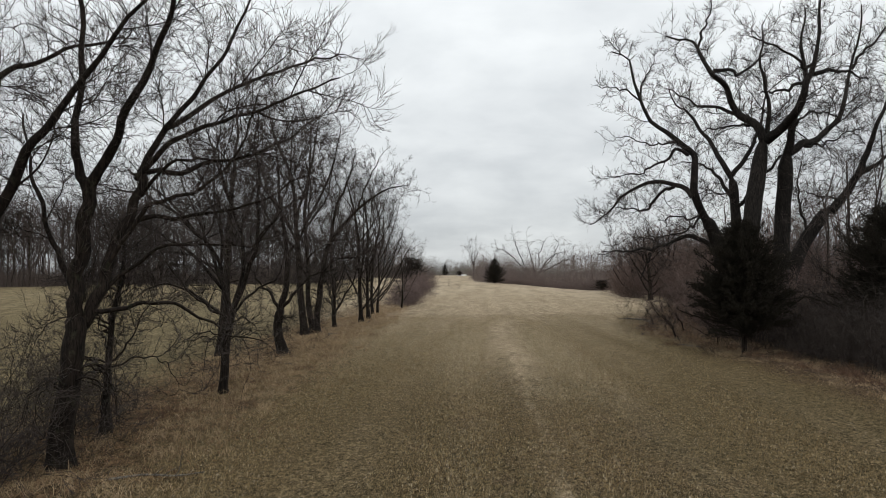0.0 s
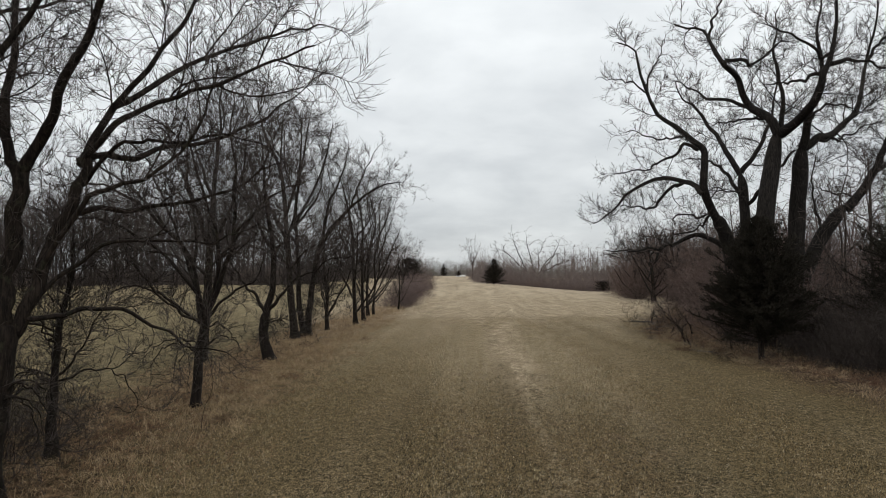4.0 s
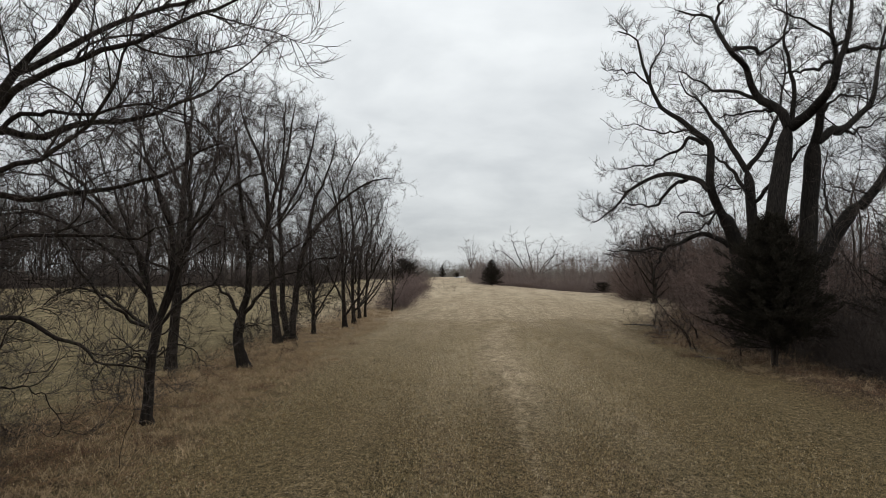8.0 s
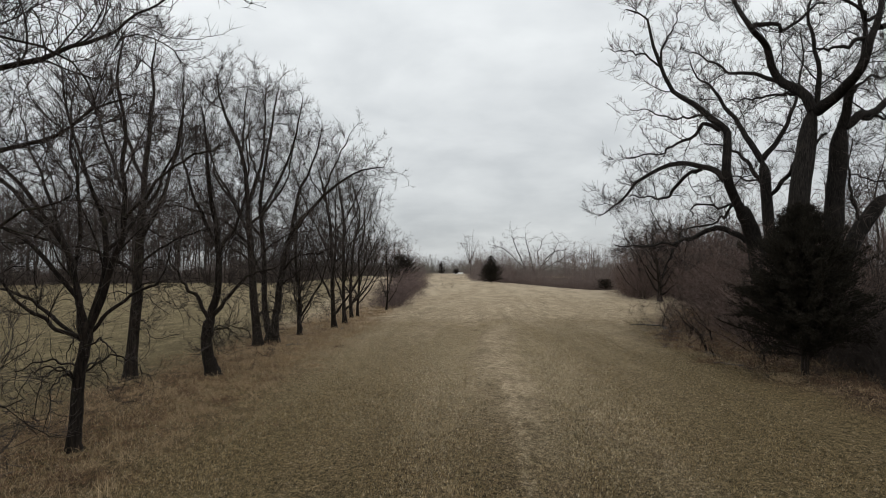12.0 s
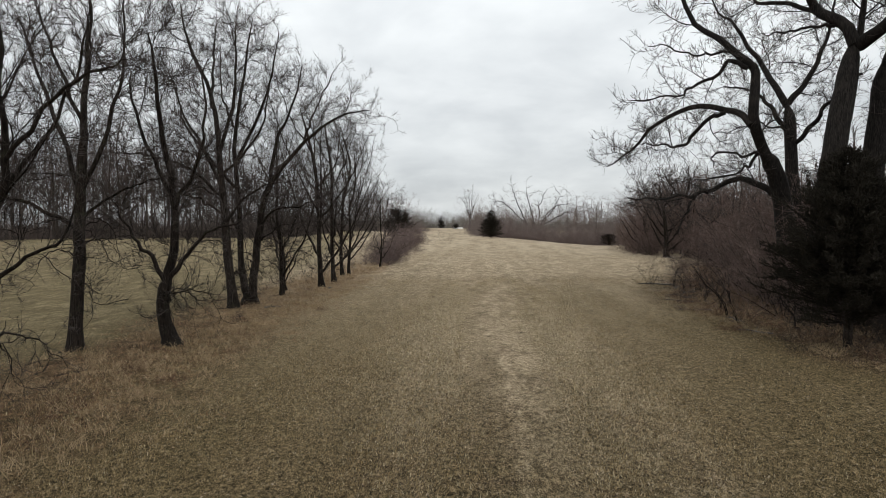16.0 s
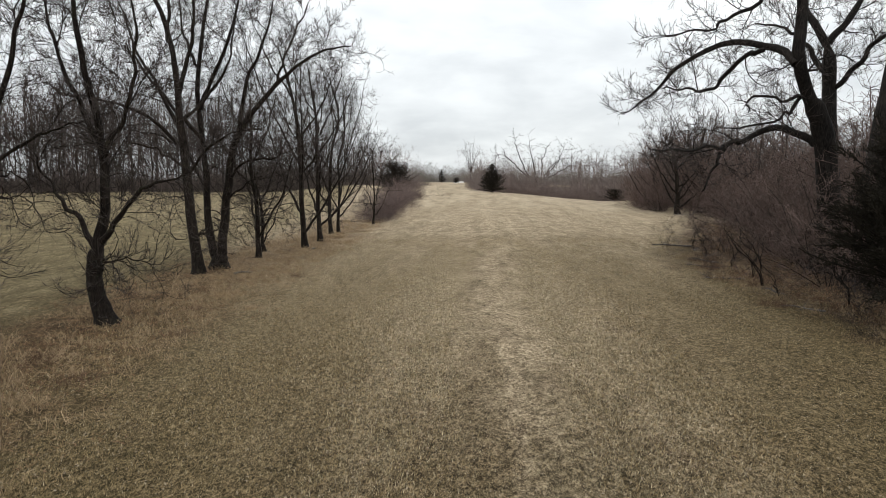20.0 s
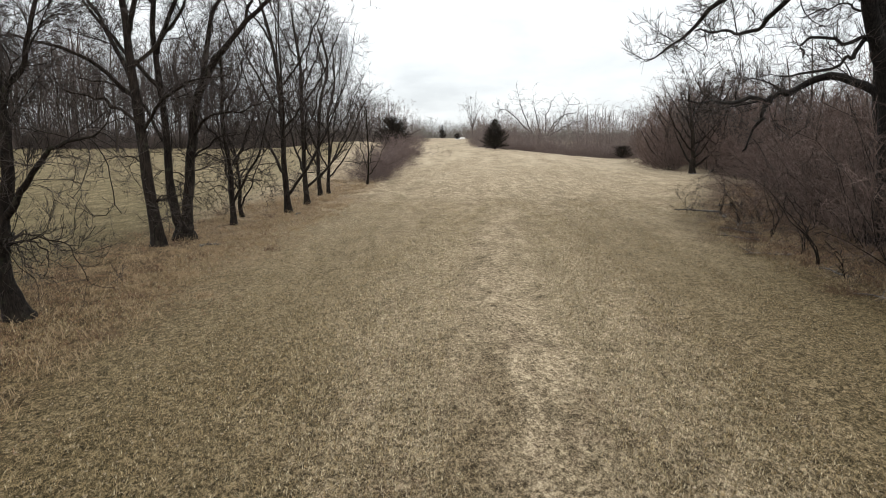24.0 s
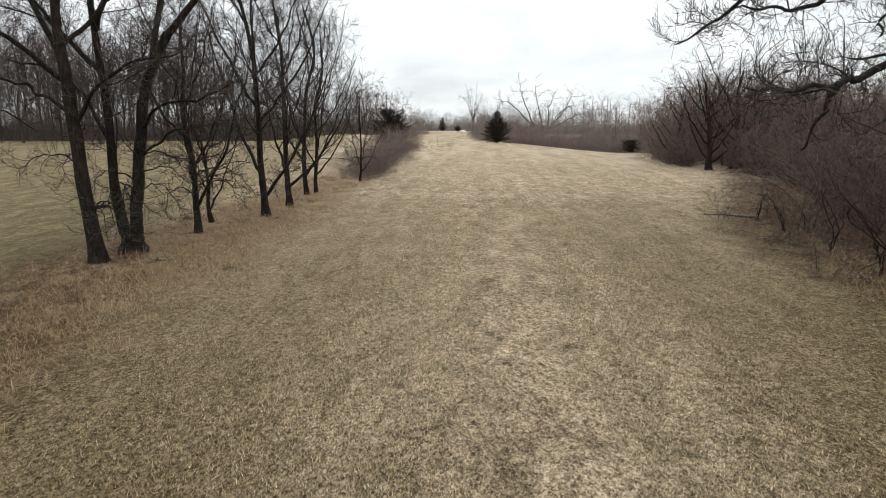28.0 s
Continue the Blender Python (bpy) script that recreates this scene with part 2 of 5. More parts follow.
    worn = k.step(k.math("ADD", k.math("MULTIPLY", lane, 0.085), k.math("ADD", drift, k.math("MULTIPLY", k.math("SUBTRACT", mid, 0.5), 0.5))), 0.47, 0.70, 0, 0.16)
    sward = k.mix(worn, sward, pale)
    sward = k.mix(k.math("MULTIPLY", k.step(k.math("MULTIPLY_ADD", k.math("SUBTRACT", mid, 0.5), 1.6, lane), -0.3, -1.3), 0.13), sward, dark_olive)
    # two wheel tracks worn pale
    away = k.math("ABSOLUTE", k.math("SUBTRACT", k.math("ABSOLUTE", k.math("SUBTRACT", k.math("MULTIPLY_ADD", k.math("SUBTRACT", broad, 0.5), 1.6, x), k.math("MULTIPLY_ADD", y, 0.053, 3.6))), 1.5))
    sward = k.mix(k.math("MULTIPLY", k.step(away, 0.34, 0.05), k.step(k.math("ADD", k.math("MULTIPLY", mid, 0.5), k.math("MULTIPLY", drift, 0.5)), 0.42, 0.58, 0.05, 0.55)), sward, k.mix(k.math("MULTIPLY", k.step(k.math("SUBTRACT", x, k.math("MULTIPLY", y, 0.053)), 3.3, 3.9), k.step(y, 36.0, 26.0)), pale, sward))
    # mottling: greener and browner patches about a stride across
    patch = k.noise(k.coords((1, 0.55, 1)), 1.5, 5, 0.7, 0.6)
    sward = k.mix(k.step(patch, 0.50, 0.66, 0, 0.50), sward, dark_olive)
    sward = k.mix(k.step(k.noise(k.coords((1, 0.6, 1)), 0.55, 4, 0.65, 0.5), 0.54, 0.68, 0, 0.46), sward, k.ramp(grain, (0.42, (0.016, 0.0095, 0.0055)), (0.495, (0.085, 0.055, 0.033)), (0.58, (0.30, 0.222, 0.152))))
    # greener flanks of the mown strip
    flank = k.step(k.math("ABSOLUTE", k.math("SUBTRACT", k.math("MULTIPLY_ADD", k.math("SUBTRACT", broad, 0.5), 7.0, x), k.math("MULTIPLY_ADD", y, 0.05, 2.0))), 2.6, 6.5)
    olive = k.ramp(grain, (0.42, (0.0175, 0.0138, 0.0056)), (0.50, (0.083, 0.062, 0.028)), (0.585, (0.30, 0.221, 0.120)))
    sward = k.mix(k.math("MULTIPLY", flank, k.step(y, 82.0, 44.0, 0.06, 0.66)), sward, olive)
    # rough tan grass under the row of trees
    wob = k.math("MULTIPLY", k.math("SUBTRACT", k.noise(v, 0.3, 5, 0.7), 0.5), 11.0)
    off = k.math("ABSOLUTE", k.math("ADD", k.math("SUBTRACT", x, k.math("MULTIPLY_ADD", y, 0.03, -12.3)), wob))
    row = k.step(off, 5.5, 1.5)
    tan = k.ramp(k.math("ADD", k.math("MULTIPLY", mid, 0.4), k.math("MULTIPLY", grain, 0.6)), (0.42, (0.0115, 0.0063, 0.0032)), (0.5, (0.056, 0.0325, 0.0168)), (0.59, (0.235, 0.147, 0.081)))
    tan = k.mix(k.math("MULTIPLY", dry_bright, k.math("MULTIPLY", mid, 0.75)), tan, k.mix(0.35, pale, (0.30, 0.19, 0.11, 1)))
    col = k.mix(k.math("MULTIPLY", row, k.math("MULTIPLY_ADD", mid, 1.2, 0.22)), sward, tan)
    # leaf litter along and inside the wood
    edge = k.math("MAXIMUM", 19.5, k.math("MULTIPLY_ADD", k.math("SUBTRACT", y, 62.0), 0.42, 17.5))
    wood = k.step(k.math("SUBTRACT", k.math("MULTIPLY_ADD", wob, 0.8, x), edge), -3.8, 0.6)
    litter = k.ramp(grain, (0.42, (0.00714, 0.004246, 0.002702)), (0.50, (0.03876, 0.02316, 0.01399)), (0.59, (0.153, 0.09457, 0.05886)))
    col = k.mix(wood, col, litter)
    # pale tall grass on the far rise
    far = k.step(k.math("ADD", y, k.math("MULTIPLY", wob, 3.0)), 75.0, 150.0)
    col = k.mix(k.math("MULTIPLY", far, 0.6), col, k.ramp(k.math("ADD", k.math("MULTIPLY", broad, 0.55), k.math("MULTIPLY", k.noise(k.coords((1, 0.5, 1)), 0.5, 4, 0.65), 0.45)), (0.38, (0.235, 0.186, 0.127)), (0.5, (0.365, 0.296, 0.207)), (0.62, (0.50, 0.415, 0.30))))
    # the field across the row: grazed olive turf
    turf = k.ramp(k.math("ADD", k.math("MULTIPLY", k.noise(k.coords((1, 0.35, 1)), 0.8, 7, 0.8), 0.34), k.math("MULTIPLY", grain, 0.66)), (0.41, (0.037, 0.031, 0.0135)), (0.50, (0.122, 0.098, 0.050)), (0.58, (0.32, 0.25, 0.148)))
    col = k.mix(k.step(k.math("ADD", x, wob), -14.0, -19.0, 0, 0.75), col, turf)
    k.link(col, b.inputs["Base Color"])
    k.bump(grain, 1.0, 0.09, b)
    return m


GROUND = ground_material()


# ---- mesh tools ----
def mesh_from(name, verts, faces, mat, smooth=True):
    """A mesh from an (n, 3) array and one or more (m, 3) or (m, 4) arrays of corners."""
    me = bpy.data.meshes.new(name)
    verts = np.asarray(verts, np.float32)
    faces = [np.asarray(f, np.int32) for f in faces if len(f)]
    me.vertices.add(len(verts))
    me.vertices.foreach_set("co", verts.ravel())
    loops = np.concatenate([f.ravel() for f in faces])
    sizes = np.concatenate([np.full(len(f), f.shape[1], np.int32) for f in faces])
    me.loops.add(len(loops))
    me.loops.foreach_set("vertex_index", loops)
    me.polygons.add(len(sizes))
    me.polygons.foreach_set("loop_start", np.concatenate([[0], np.cumsum(sizes)[:-1]]).astype(np.int32))
    me.polygons.foreach_set("use_smooth", np.full(len(sizes), smooth))
    me.materials.append(mat)
    me.update(calc_edges=True)
    return me


def child(name, me, parent, label=""):
    ob = new(name, me)
    ob.parent = parent
    return tagged(ob, label=label)


def unit(a):
    return a / np.maximum(np.linalg.norm(a, axis=-1, keepdims=True), 1e-9)


def tubes(pts, rad, sides, closed=False):
    """Tapered tubes round many lines at once: pts (n, k, 3), rad (n, k)."""
    n, k, _ = pts.shape
    tan = unit(np.gradient(pts, axis=1))
    mean = unit(pts[:, -1] - pts[:, 0])
    ref = np.where(np.abs(mean[:, 2:3]) > 0.8, np.array([[1.0, 0.2, 0.0]]), np.array([[0.0, 0.1, 1.0]]))[:, None]
    u = unit(np.cross(tan, ref))
    v = np.cross(tan, u)
    a = np.arange(sides) * 2 * np.pi / sides
    ring = u[:, :, None] * np.cos(a)[:, None] + v[:, :, None] * np.sin(a)[:, None]
    verts = (pts[:, :, None] + ring * rad[:, :, None, None]).reshape(-1, 3)
    i = np.arange(n)[:, None, None] * k * sides + np.arange(k - 1)[None, :, None] * sides
    j = np.arange(sides)[None, None]
    f = np.stack(np.broadcast_arrays(i + j, i + (j + 1) % sides, i + sides + (j + 1) % sides, i + sides + j), -1).reshape(-1, 4)
    return verts, f


def spline(points, k):
    """A smooth line of k points through a few."""
    p = np.array(points, float)
    p = np.concatenate([[2 * p[0] - p[1]], p, [2 * p[-1] - p[-2]]])
    out = []
    for s in np.linspace(0, len(points) - 1 - 1e-6, k):
        i, f = int(s), s - int(s)
        a, b, c, d = p[i:i + 4]
        out.append(0.5 * (2 * b + (c - a) * f + (2 * a - 5 * b + 4 * c - d) * f * f + (3 * b - a - 3 * c + d) * f ** 3))
    return np.array(out)


def sprout(par, rad, rng, per_m, t0, t1, angle, length, fall, k, wander, lift, thin, cap=0.55):
    """Side branches on many parent lines: counts go by the parents' length."""
    seg = np.linalg.norm(np.diff(par, axis=1), axis=2).sum(1)
    cnt = rng.poisson(per_m * seg * (t1 - t0))
    idx = np.repeat(np.arange(len(par)), cnt)
    n = len(idx)
    t = rng.uniform(t0, t1, n)
    kk = par.shape[1]
    s = t * (kk - 1)
    i = np.minimum(s.astype(int), kk - 2)
    f = (s - i)[:, None]
    p = par[idx, i] * (1 - f) + par[idx, i + 1] * f
    r = rad[idx, i] * (1 - f[:, 0]) + rad[idx, i + 1] * f[:, 0]
    tan = unit(par[idx, i + 1] - par[idx, i])
    side = unit(np.cross(tan, rng.normal(size=(n, 3))))
    a = np.radians(rng.normal(angle, angle * 0.22, n))[:, None]
    d = unit(tan * np.cos(a) + side * np.sin(a) + np.array([0, 0, lift]))
    ln = length * (1 - fall * t) * rng.uniform(0.55, 1.25, n) * np.clip(seg[idx] / max(seg.mean(), 0.01), 0.5, 1.3)
    return grow(p, d, ln, np.minimum(r * cap, thin * ln + 0.002), rng, k, wander, lift)


def grow(p, d, ln, r, rng, k, wander, lift):
    n = len(p)
    pts = np.empty((n, k, 3))
    pts[:, 0] = p
    bend = rng.normal(0, wander * 0.5, (n, 3))
    for j in range(1, k):
        d = unit(d + rng.normal(0, wander, (n, 3)) + bend + np.array([0, 0, lift]))
        pts[:, j] = pts[:, j - 1] + d * (ln / (k - 1))[:, None]
    taper = np.linspace(1, 0.35, k)[None]
    return pts, np.maximum(r[:, None] * taper, 0.0022)


def colonize(seeds, ways, attract, step, reach, kill, rng, lift=0.1, jitter=0.16, keen=0.9, most=9000):
    """Branches that grow from seed points towards free points in the crown, forking as they part."""
    ns = n = len(seeds)
    P, W, par, kids = np.empty((most, 3)), np.empty((most, 3)), np.full(most, -1), np.zeros(most, int)
    P[:n], W[:n] = seeds, ways
    A = attract
    D = np.linalg.norm(A[:, None] - seeds[None], axis=2)
    near, dist = D.argmin(1), D.min(1)
    for _ in range(150):
        A, near, dist = A[dist > kill], near[dist > kill], dist[dist > kill]
        live = (dist < reach) & (kids[near] < 2)
        if not live.any():
            break
        i = near[live]
        S = np.zeros((n, 3))
        np.add.at(S, i, unit(A[live] - P[i]))
        g = np.unique(i)
        m = len(g)
        if n + m > most:
            break
        W[n:n + m] = unit(unit(S[g]) + W[g] * keen + rng.normal(0, jitter, (m, 3)) + np.array([0, 0, lift]))
        Q = P[g] + W[n:n + m] * step * rng.uniform(0.8, 1.2, (m, 1))
        P[n:n + m], par[n:n + m] = Q, g
        kids[g] += 1
        D = np.linalg.norm(A[:, None] - Q[None], axis=2)
        j, d = D.argmin(1), D.min(1)
        near, dist = np.where(d < dist, n + j, near), np.minimum(d, dist)
        n += m
    return P[:n], par[:n], ns


def thicken(P, par, ns, tip, most, power=2.0):
    """Radii by the pipe rule, and the stoutest child of every node."""
    n = len(P)
    acc, lead, best = [0.0] * n, [-1] * n, [0.0] * n
    r = np.full(n, tip)
    for i in range(n - 1, ns - 1, -1):
        ri = max(tip, acc[i] ** (1 / power))
        r[i] = min(ri, most)
        p = par[i]
        acc[p] += ri ** power
        if ri > best[p]:
            best[p], lead[p] = ri, i
    return r, np.array(lead)


def branch_tubes(P, par, ns, r, lead, sides):
    """One tapering tube along every branch of a grown crown."""
    i = np.arange(ns, len(P))
    p = par[i]
    first = (p < ns) | (lead[p] != i)
    d = unit(P[i] - P[p])
    u = unit(np.cross(d, np.array([[0.37, 0.21, 0.90]])))
    w = np.cross(d, u)
    a = np.arange(sides) * 2 * np.pi / sides
    ring = u[:, None] * np.cos(a)[None, :, None] + w[:, None] * np.sin(a)[None, :, None]
    end = P[i][:, None] + ring * r[i][:, None, None]
    start = (P[p][:, None] + ring * (r[i] * 1.12)[:, None, None])[first]
    m = len(i)
    at = p - ns
    at[first] = m + np.arange(int(first.sum()))
    k = np.arange(sides)[None]
    lo, hi = at[:, None] * sides, (np.arange(m) * sides)[:, None]
    f = np.stack([lo + k, lo + (k + 1) % sides, hi + (k + 1) % sides, hi + k], -1).reshape(-1, 4)
    return np.concatenate([end, start]).reshape(-1, 3), f


def slivers(pts, w, rng):
    """Last twigs, each a slim sliver."""
    p0, p1 = pts[:, 0], pts[:, -1]
    u = unit(np.cross(p1 - p0, rng.normal(size=p0.shape))) * w
    v = np.stack([p0 - u, p0 + u, p1], 1).reshape(-1, 3)
    return v, np.arange(len(v)).reshape(-1, 3)


def around(lines, n, spread, rng, t0=0.2):
    """Free points strewn round limbs, more of them towards the ends."""
    ln = np.array([np.linalg.norm(np.diff(p, axis=0), axis=1).sum() for p, _ in lines])
    i = rng.choice(len(lines), n, p=ln / ln.sum())
    t = t0 + (1 - t0) * rng.uniform(0, 1, n) ** 0.75
    par = np.stack([p for p, _ in lines])
    q = par[i, np.minimum((t * (par.shape[1] - 1)).astype(int), par.shape[1] - 1)]
    return q + rng.normal(0, 1, (n, 3)) * spread * (0.55 + 0.65 * t[:, None]) * np.minimum(1.0, 0.35 + ln[i] / 8)[:, None]


def egg(n, c, r, rng, hollow=0.45):
    """Free points in a rounded crown, denser towards its outside."""
    d = unit(rng.normal(size=(n, 3)))
    return np.array(c) + d * np.array(r) * (rng.uniform(hollow ** 3, 1, n) ** (1 / 3))[:, None]


def foliate(lines, attract, rng, step, fat, reach=3.2, d2=3.0, l2=0.7, d3=6.0, l3=0.35, lift=0.16, jitter=0.16, wander=0.12, most=0.09, ring=4, thin=0.03):
    """Branches as one mesh and twigs as another, grown from limbs into a crown."""
    seeds = np.concatenate([p[2:] for p, _ in lines])
    ways = np.concatenate([unit(np.gradient(p, axis=0))[2:] for p, _ in lines])
    P, par, ns = colonize(seeds, ways, attract, step, reach, step * 1.35, rng, lift, jitter)
    r, lead = thicken(P, par, ns, fat * 1.4, most)
    wood = branch_tubes(P, par, ns, r, lead, ring)
    i = np.arange(ns, len(P))
    i = i[r[i] < max(thin, fat * 4)]
    edge, er = np.stack([P[par[i]], P[i]], 1), np.stack([r[i], r[i]], 1)
    b = sprout(edge, er, rng, d2, 0.0, 1.0, 42, l2, 0.0, 3, wander, lift, 0.006, 0.9)
    c = sprout(b[0], b[1], rng, d3, 0.12, 1.0, 40, l3, 0.25, 2, wander, lift * 0.7, 0.0045)
    return wood, [tubes(b[0], np.maximum(b[1], fat * 0.9), 3), slivers(c[0], fat, rng)]


def join(parts):
    """Vertices of several pieces, and their faces by number of corners."""
    vs, fs, n = [], {3: [], 4: []}, 0
    for v, f in parts:
        vs.append(v)
        fs[f.shape[1]].append(f + n)
        n += len(v)
    return np.concatenate(vs), [np.concatenate(f) for f in fs.values() if f]


LIMB_K = 22


def limb_line(points, r0, r1, rng, rough=0.05):
    p = spline(points, LIMB_K)
    w = rng.normal(0, rough, (LIMB_K, 3))
    w[1:-1] = (w[:-2] + 2 * w[1:-1] + w[2:]) * 0.4
    w[[0, -1]] = 0
    return p + w, np.linspace(r0, r1, LIMB_K) * rng.uniform(0.95, 1.05, LIMB_K)


def tree(name, at, trunk, r, limbs, seed, label, category="tree", group="", mats=None, flare=1.5, sides=(12, 8), gnarl=0.05, low=0, fill=900, spread=1.3, eggs=(), t0=0.2, side=0.0, long=3.2, angle=42, stout=0.0105, floor=0.7, **kw):
    """A bare tree: a trunk through a few points, limbs as (points, r0, r1), then branches and twigs."""
    rng = np.random.default_rng(seed)
    top = new(name)
    top.location = at
    tagged(top, label=label, category=category, group=group)
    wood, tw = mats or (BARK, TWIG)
    p, rad = limb_line([(trunk[0][0], trunk[0][1], -0.25)] + list(trunk), r[0], r[1], rng, 0.025)
    rad = rad * (1 + (flare - 1) * np.exp(-np.maximum(p[:, 2], 0) / 0.45))
    rad[-1], rad[-2] = rad[-1] * 0.35, rad[-2] * 0.8
    v, f = tubes(p[None], rad[None], sides[0])
    lump = 1 + 0.10 * np.sin(np.arange(len(v)) % sides[0] * 1.7 + seed) * np.exp(-np.maximum(v[:, 2], 0) / 1.0)
    axis = np.repeat(p, sides[0], axis=0)
    v = axis + (v - axis) * lump[:, None]
    child("trunk", mesh_from("trunk", v, [f], wood), top)
    lines, weak = [], []
    for i in range(low):
        o = p[int(rng.integers(5, 15))] if p[-1, 2] > 3 else np.array([0, 0, rng.uniform(2.5, 5)])
        if not p[-1, 2] > 3:
            o = o + np.array([0.12 * o[2], 0, 0])
        az, reach = rng.uniform(0, 6.28), rng.uniform(1.2, 2.9)
        c, q = math.cos(az) * reach, math.sin(az) * reach
        z = max(o[2], 2.2)
        ln = limb_line([(o[0], o[1], z), (o[0] + c * 0.4, o[1] + q * 0.4, z + 0.35), (o[0] + c * 0.75, o[1] + q * 0.75, z + 0.15), (o[0] + c, o[1] + q, z - rng.uniform(0.3, 1.2))], 0.038, 0.010, rng, 0.05)
        weak.append(ln)
        v, f = tubes(ln[0][None], ln[1][None], 5)
        child("dead_limb", mesh_from("dead_limb", v, [f], wood), top)
    for pts, r0, r1 in limbs:
        ln = limb_line(pts, r0, r1, rng, gnarl)
        lines.append(ln)
        v, f = tubes(ln[0][None], ln[1][None], sides[1])
        child("limb", mesh_from("limb", v, [f], wood), top)
    extra = []
    if side:
        sp, sr = sprout(np.stack([p for p, _ in lines]), np.stack([q for _, q in lines]), rng, side, t0, 0.97, angle, long, 0.45, LIMB_K, 0.07, 0.022, stout, 0.62)
        extra = list(zip(sp, sr))
        free = [around(lines, int(fill * 0.22), spread, rng, t0), around(extra, int(fill * 0.78), spread * 0.72, rng, 0.15)]
    else:
        free = [around(lines, fill, spread, rng, t0)]
    free += [egg(n, c, q, rng) for n, c, q in eggs]
    if weak:
        free.append(around(weak, 34 * low, 0.7, rng, 0.1) - np.array([0, 0, 0.25]))
    free = np.concatenate(free)
    bw, cw = foliate(lines + extra + weak, free[free[:, 2] > floor], rng, **kw)
    bv, bf = join([bw] + ([tubes(sp[:, ::2], sr[:, ::2], 5)] if side else []))
    tagged(child("branchwork", mesh_from("branchwork", bv, bf, wood), top), kind="stuff")
    v, f = join(cw)
    tagged(child("crown", mesh_from("crown", v, f, tw), top), kind="stuff")
    return top


def auto_limbs(rng, h, r, n, start=0.22, steep=0.9, spread=0.28, lean=(0, 0), up=0.92, sway=0.012):
    """A trunk and ascending limbs for a tree of height h."""
    trunk = [(lean[0] * s * s * h + rng.normal(0, sway * h * s), lean[1] * s * s * h + rng.normal(0, sway * h * s), s * h) for s in (0, 0.12, 0.28, 0.5, 0.7, up)]
    line = spline(trunk, 40)
    limbs = [(trunk[3:], r * 0.5, r * 0.12)]
    for i in range(n):
        s = start + (0.78 - start) * (i + rng.uniform(0, 0.8)) / n
        o = line[int(s / up * 39)] if s < up else line[-1]
        az = i * 2.4 + rng.uniform(-0.5, 0.5)
        reach = h * spread * rng.uniform(0.7, 1.2) * (1.15 - 0.7 * s)
        rise = reach * steep * rng.uniform(0.8, 1.5)
        c, q = math.cos(az), math.sin(az)
        limbs.append(([tuple(o), (o[0] + c * reach * 0.35, o[1] + q * reach * 0.35, o[2] + rise * 0.3), (o[0] + c * reach * 0.7, o[1] + q * reach * 0.7, o[2] + rise * 0.75),
                       (o[0] + c * reach, o[1] + q * reach, o[2] + rise * 1.25)], r * (0.5 - 0.32 * s), r * 0.08))
    return trunk, limbs


# ---- ground ----
def smooth01(t):
    t = np.clip(t, 0, 1)
    return t * t * (3 - 2 * t)


def gz(x, y):
    """Height of the ground: flat near, with a gentle rise beyond 90 m, less so by the wood."""
    x, y = np.asarray(x, float), np.asarray(y, float)
    side = 1.0 - 0.75 * smooth01((x - 10) / 30)
    z = 2.8 * smooth01((y - 85) / 85) * side + 1.3 * smooth01((y - 170) / 240)
    z = z + 0.8 * smooth01((-x - 30) / 60) * smooth01((y - 70) / 80)
    z = z + 1.7 * np.exp(-((x + 17) / 13) ** 2 - ((y - 168) / 16) ** 2)
    return z


def on_ground(x, y, sink=0.0):
    return (x, y, float(gz(x, y)) - sink)


def build_ground():
    u = np.linspace(-1, 1, 181)
    gx = np.sinh(u * 4.2) / np.sinh(4.2) * 1600
    gy = -200 + np.cumsum(np.concatenate([[0], np.interp(np.linspace(0, 1, 200), [0, 0.1, 0.2, 0.7, 1.0], [30, 3, 1.2, 2.0, 40])]))
    X, Y = np.meshgrid(gx, gy)
    Z = gz(X, Y)
    near = np.exp(-(X / 60) ** 2)
    Z = Z + near * 0.05 * np.sin(X * 0.9 + np.sin(Y * 0.23) * 2) * np.sin(Y * 0.41 + X * 0.2)
    n, k = X.shape
    i = (np.arange(n - 1)[:, None] * k + np.arange(k - 1)[None]).ravel()
    f = np.stack([i, i + 1, i + k + 1, i + k], 1)
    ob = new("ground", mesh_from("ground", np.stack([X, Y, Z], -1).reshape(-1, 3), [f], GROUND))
    tagged(ob, "mown winter meadow of dead straw-coloured and green grass", "ground", kind="structure")


build_ground()

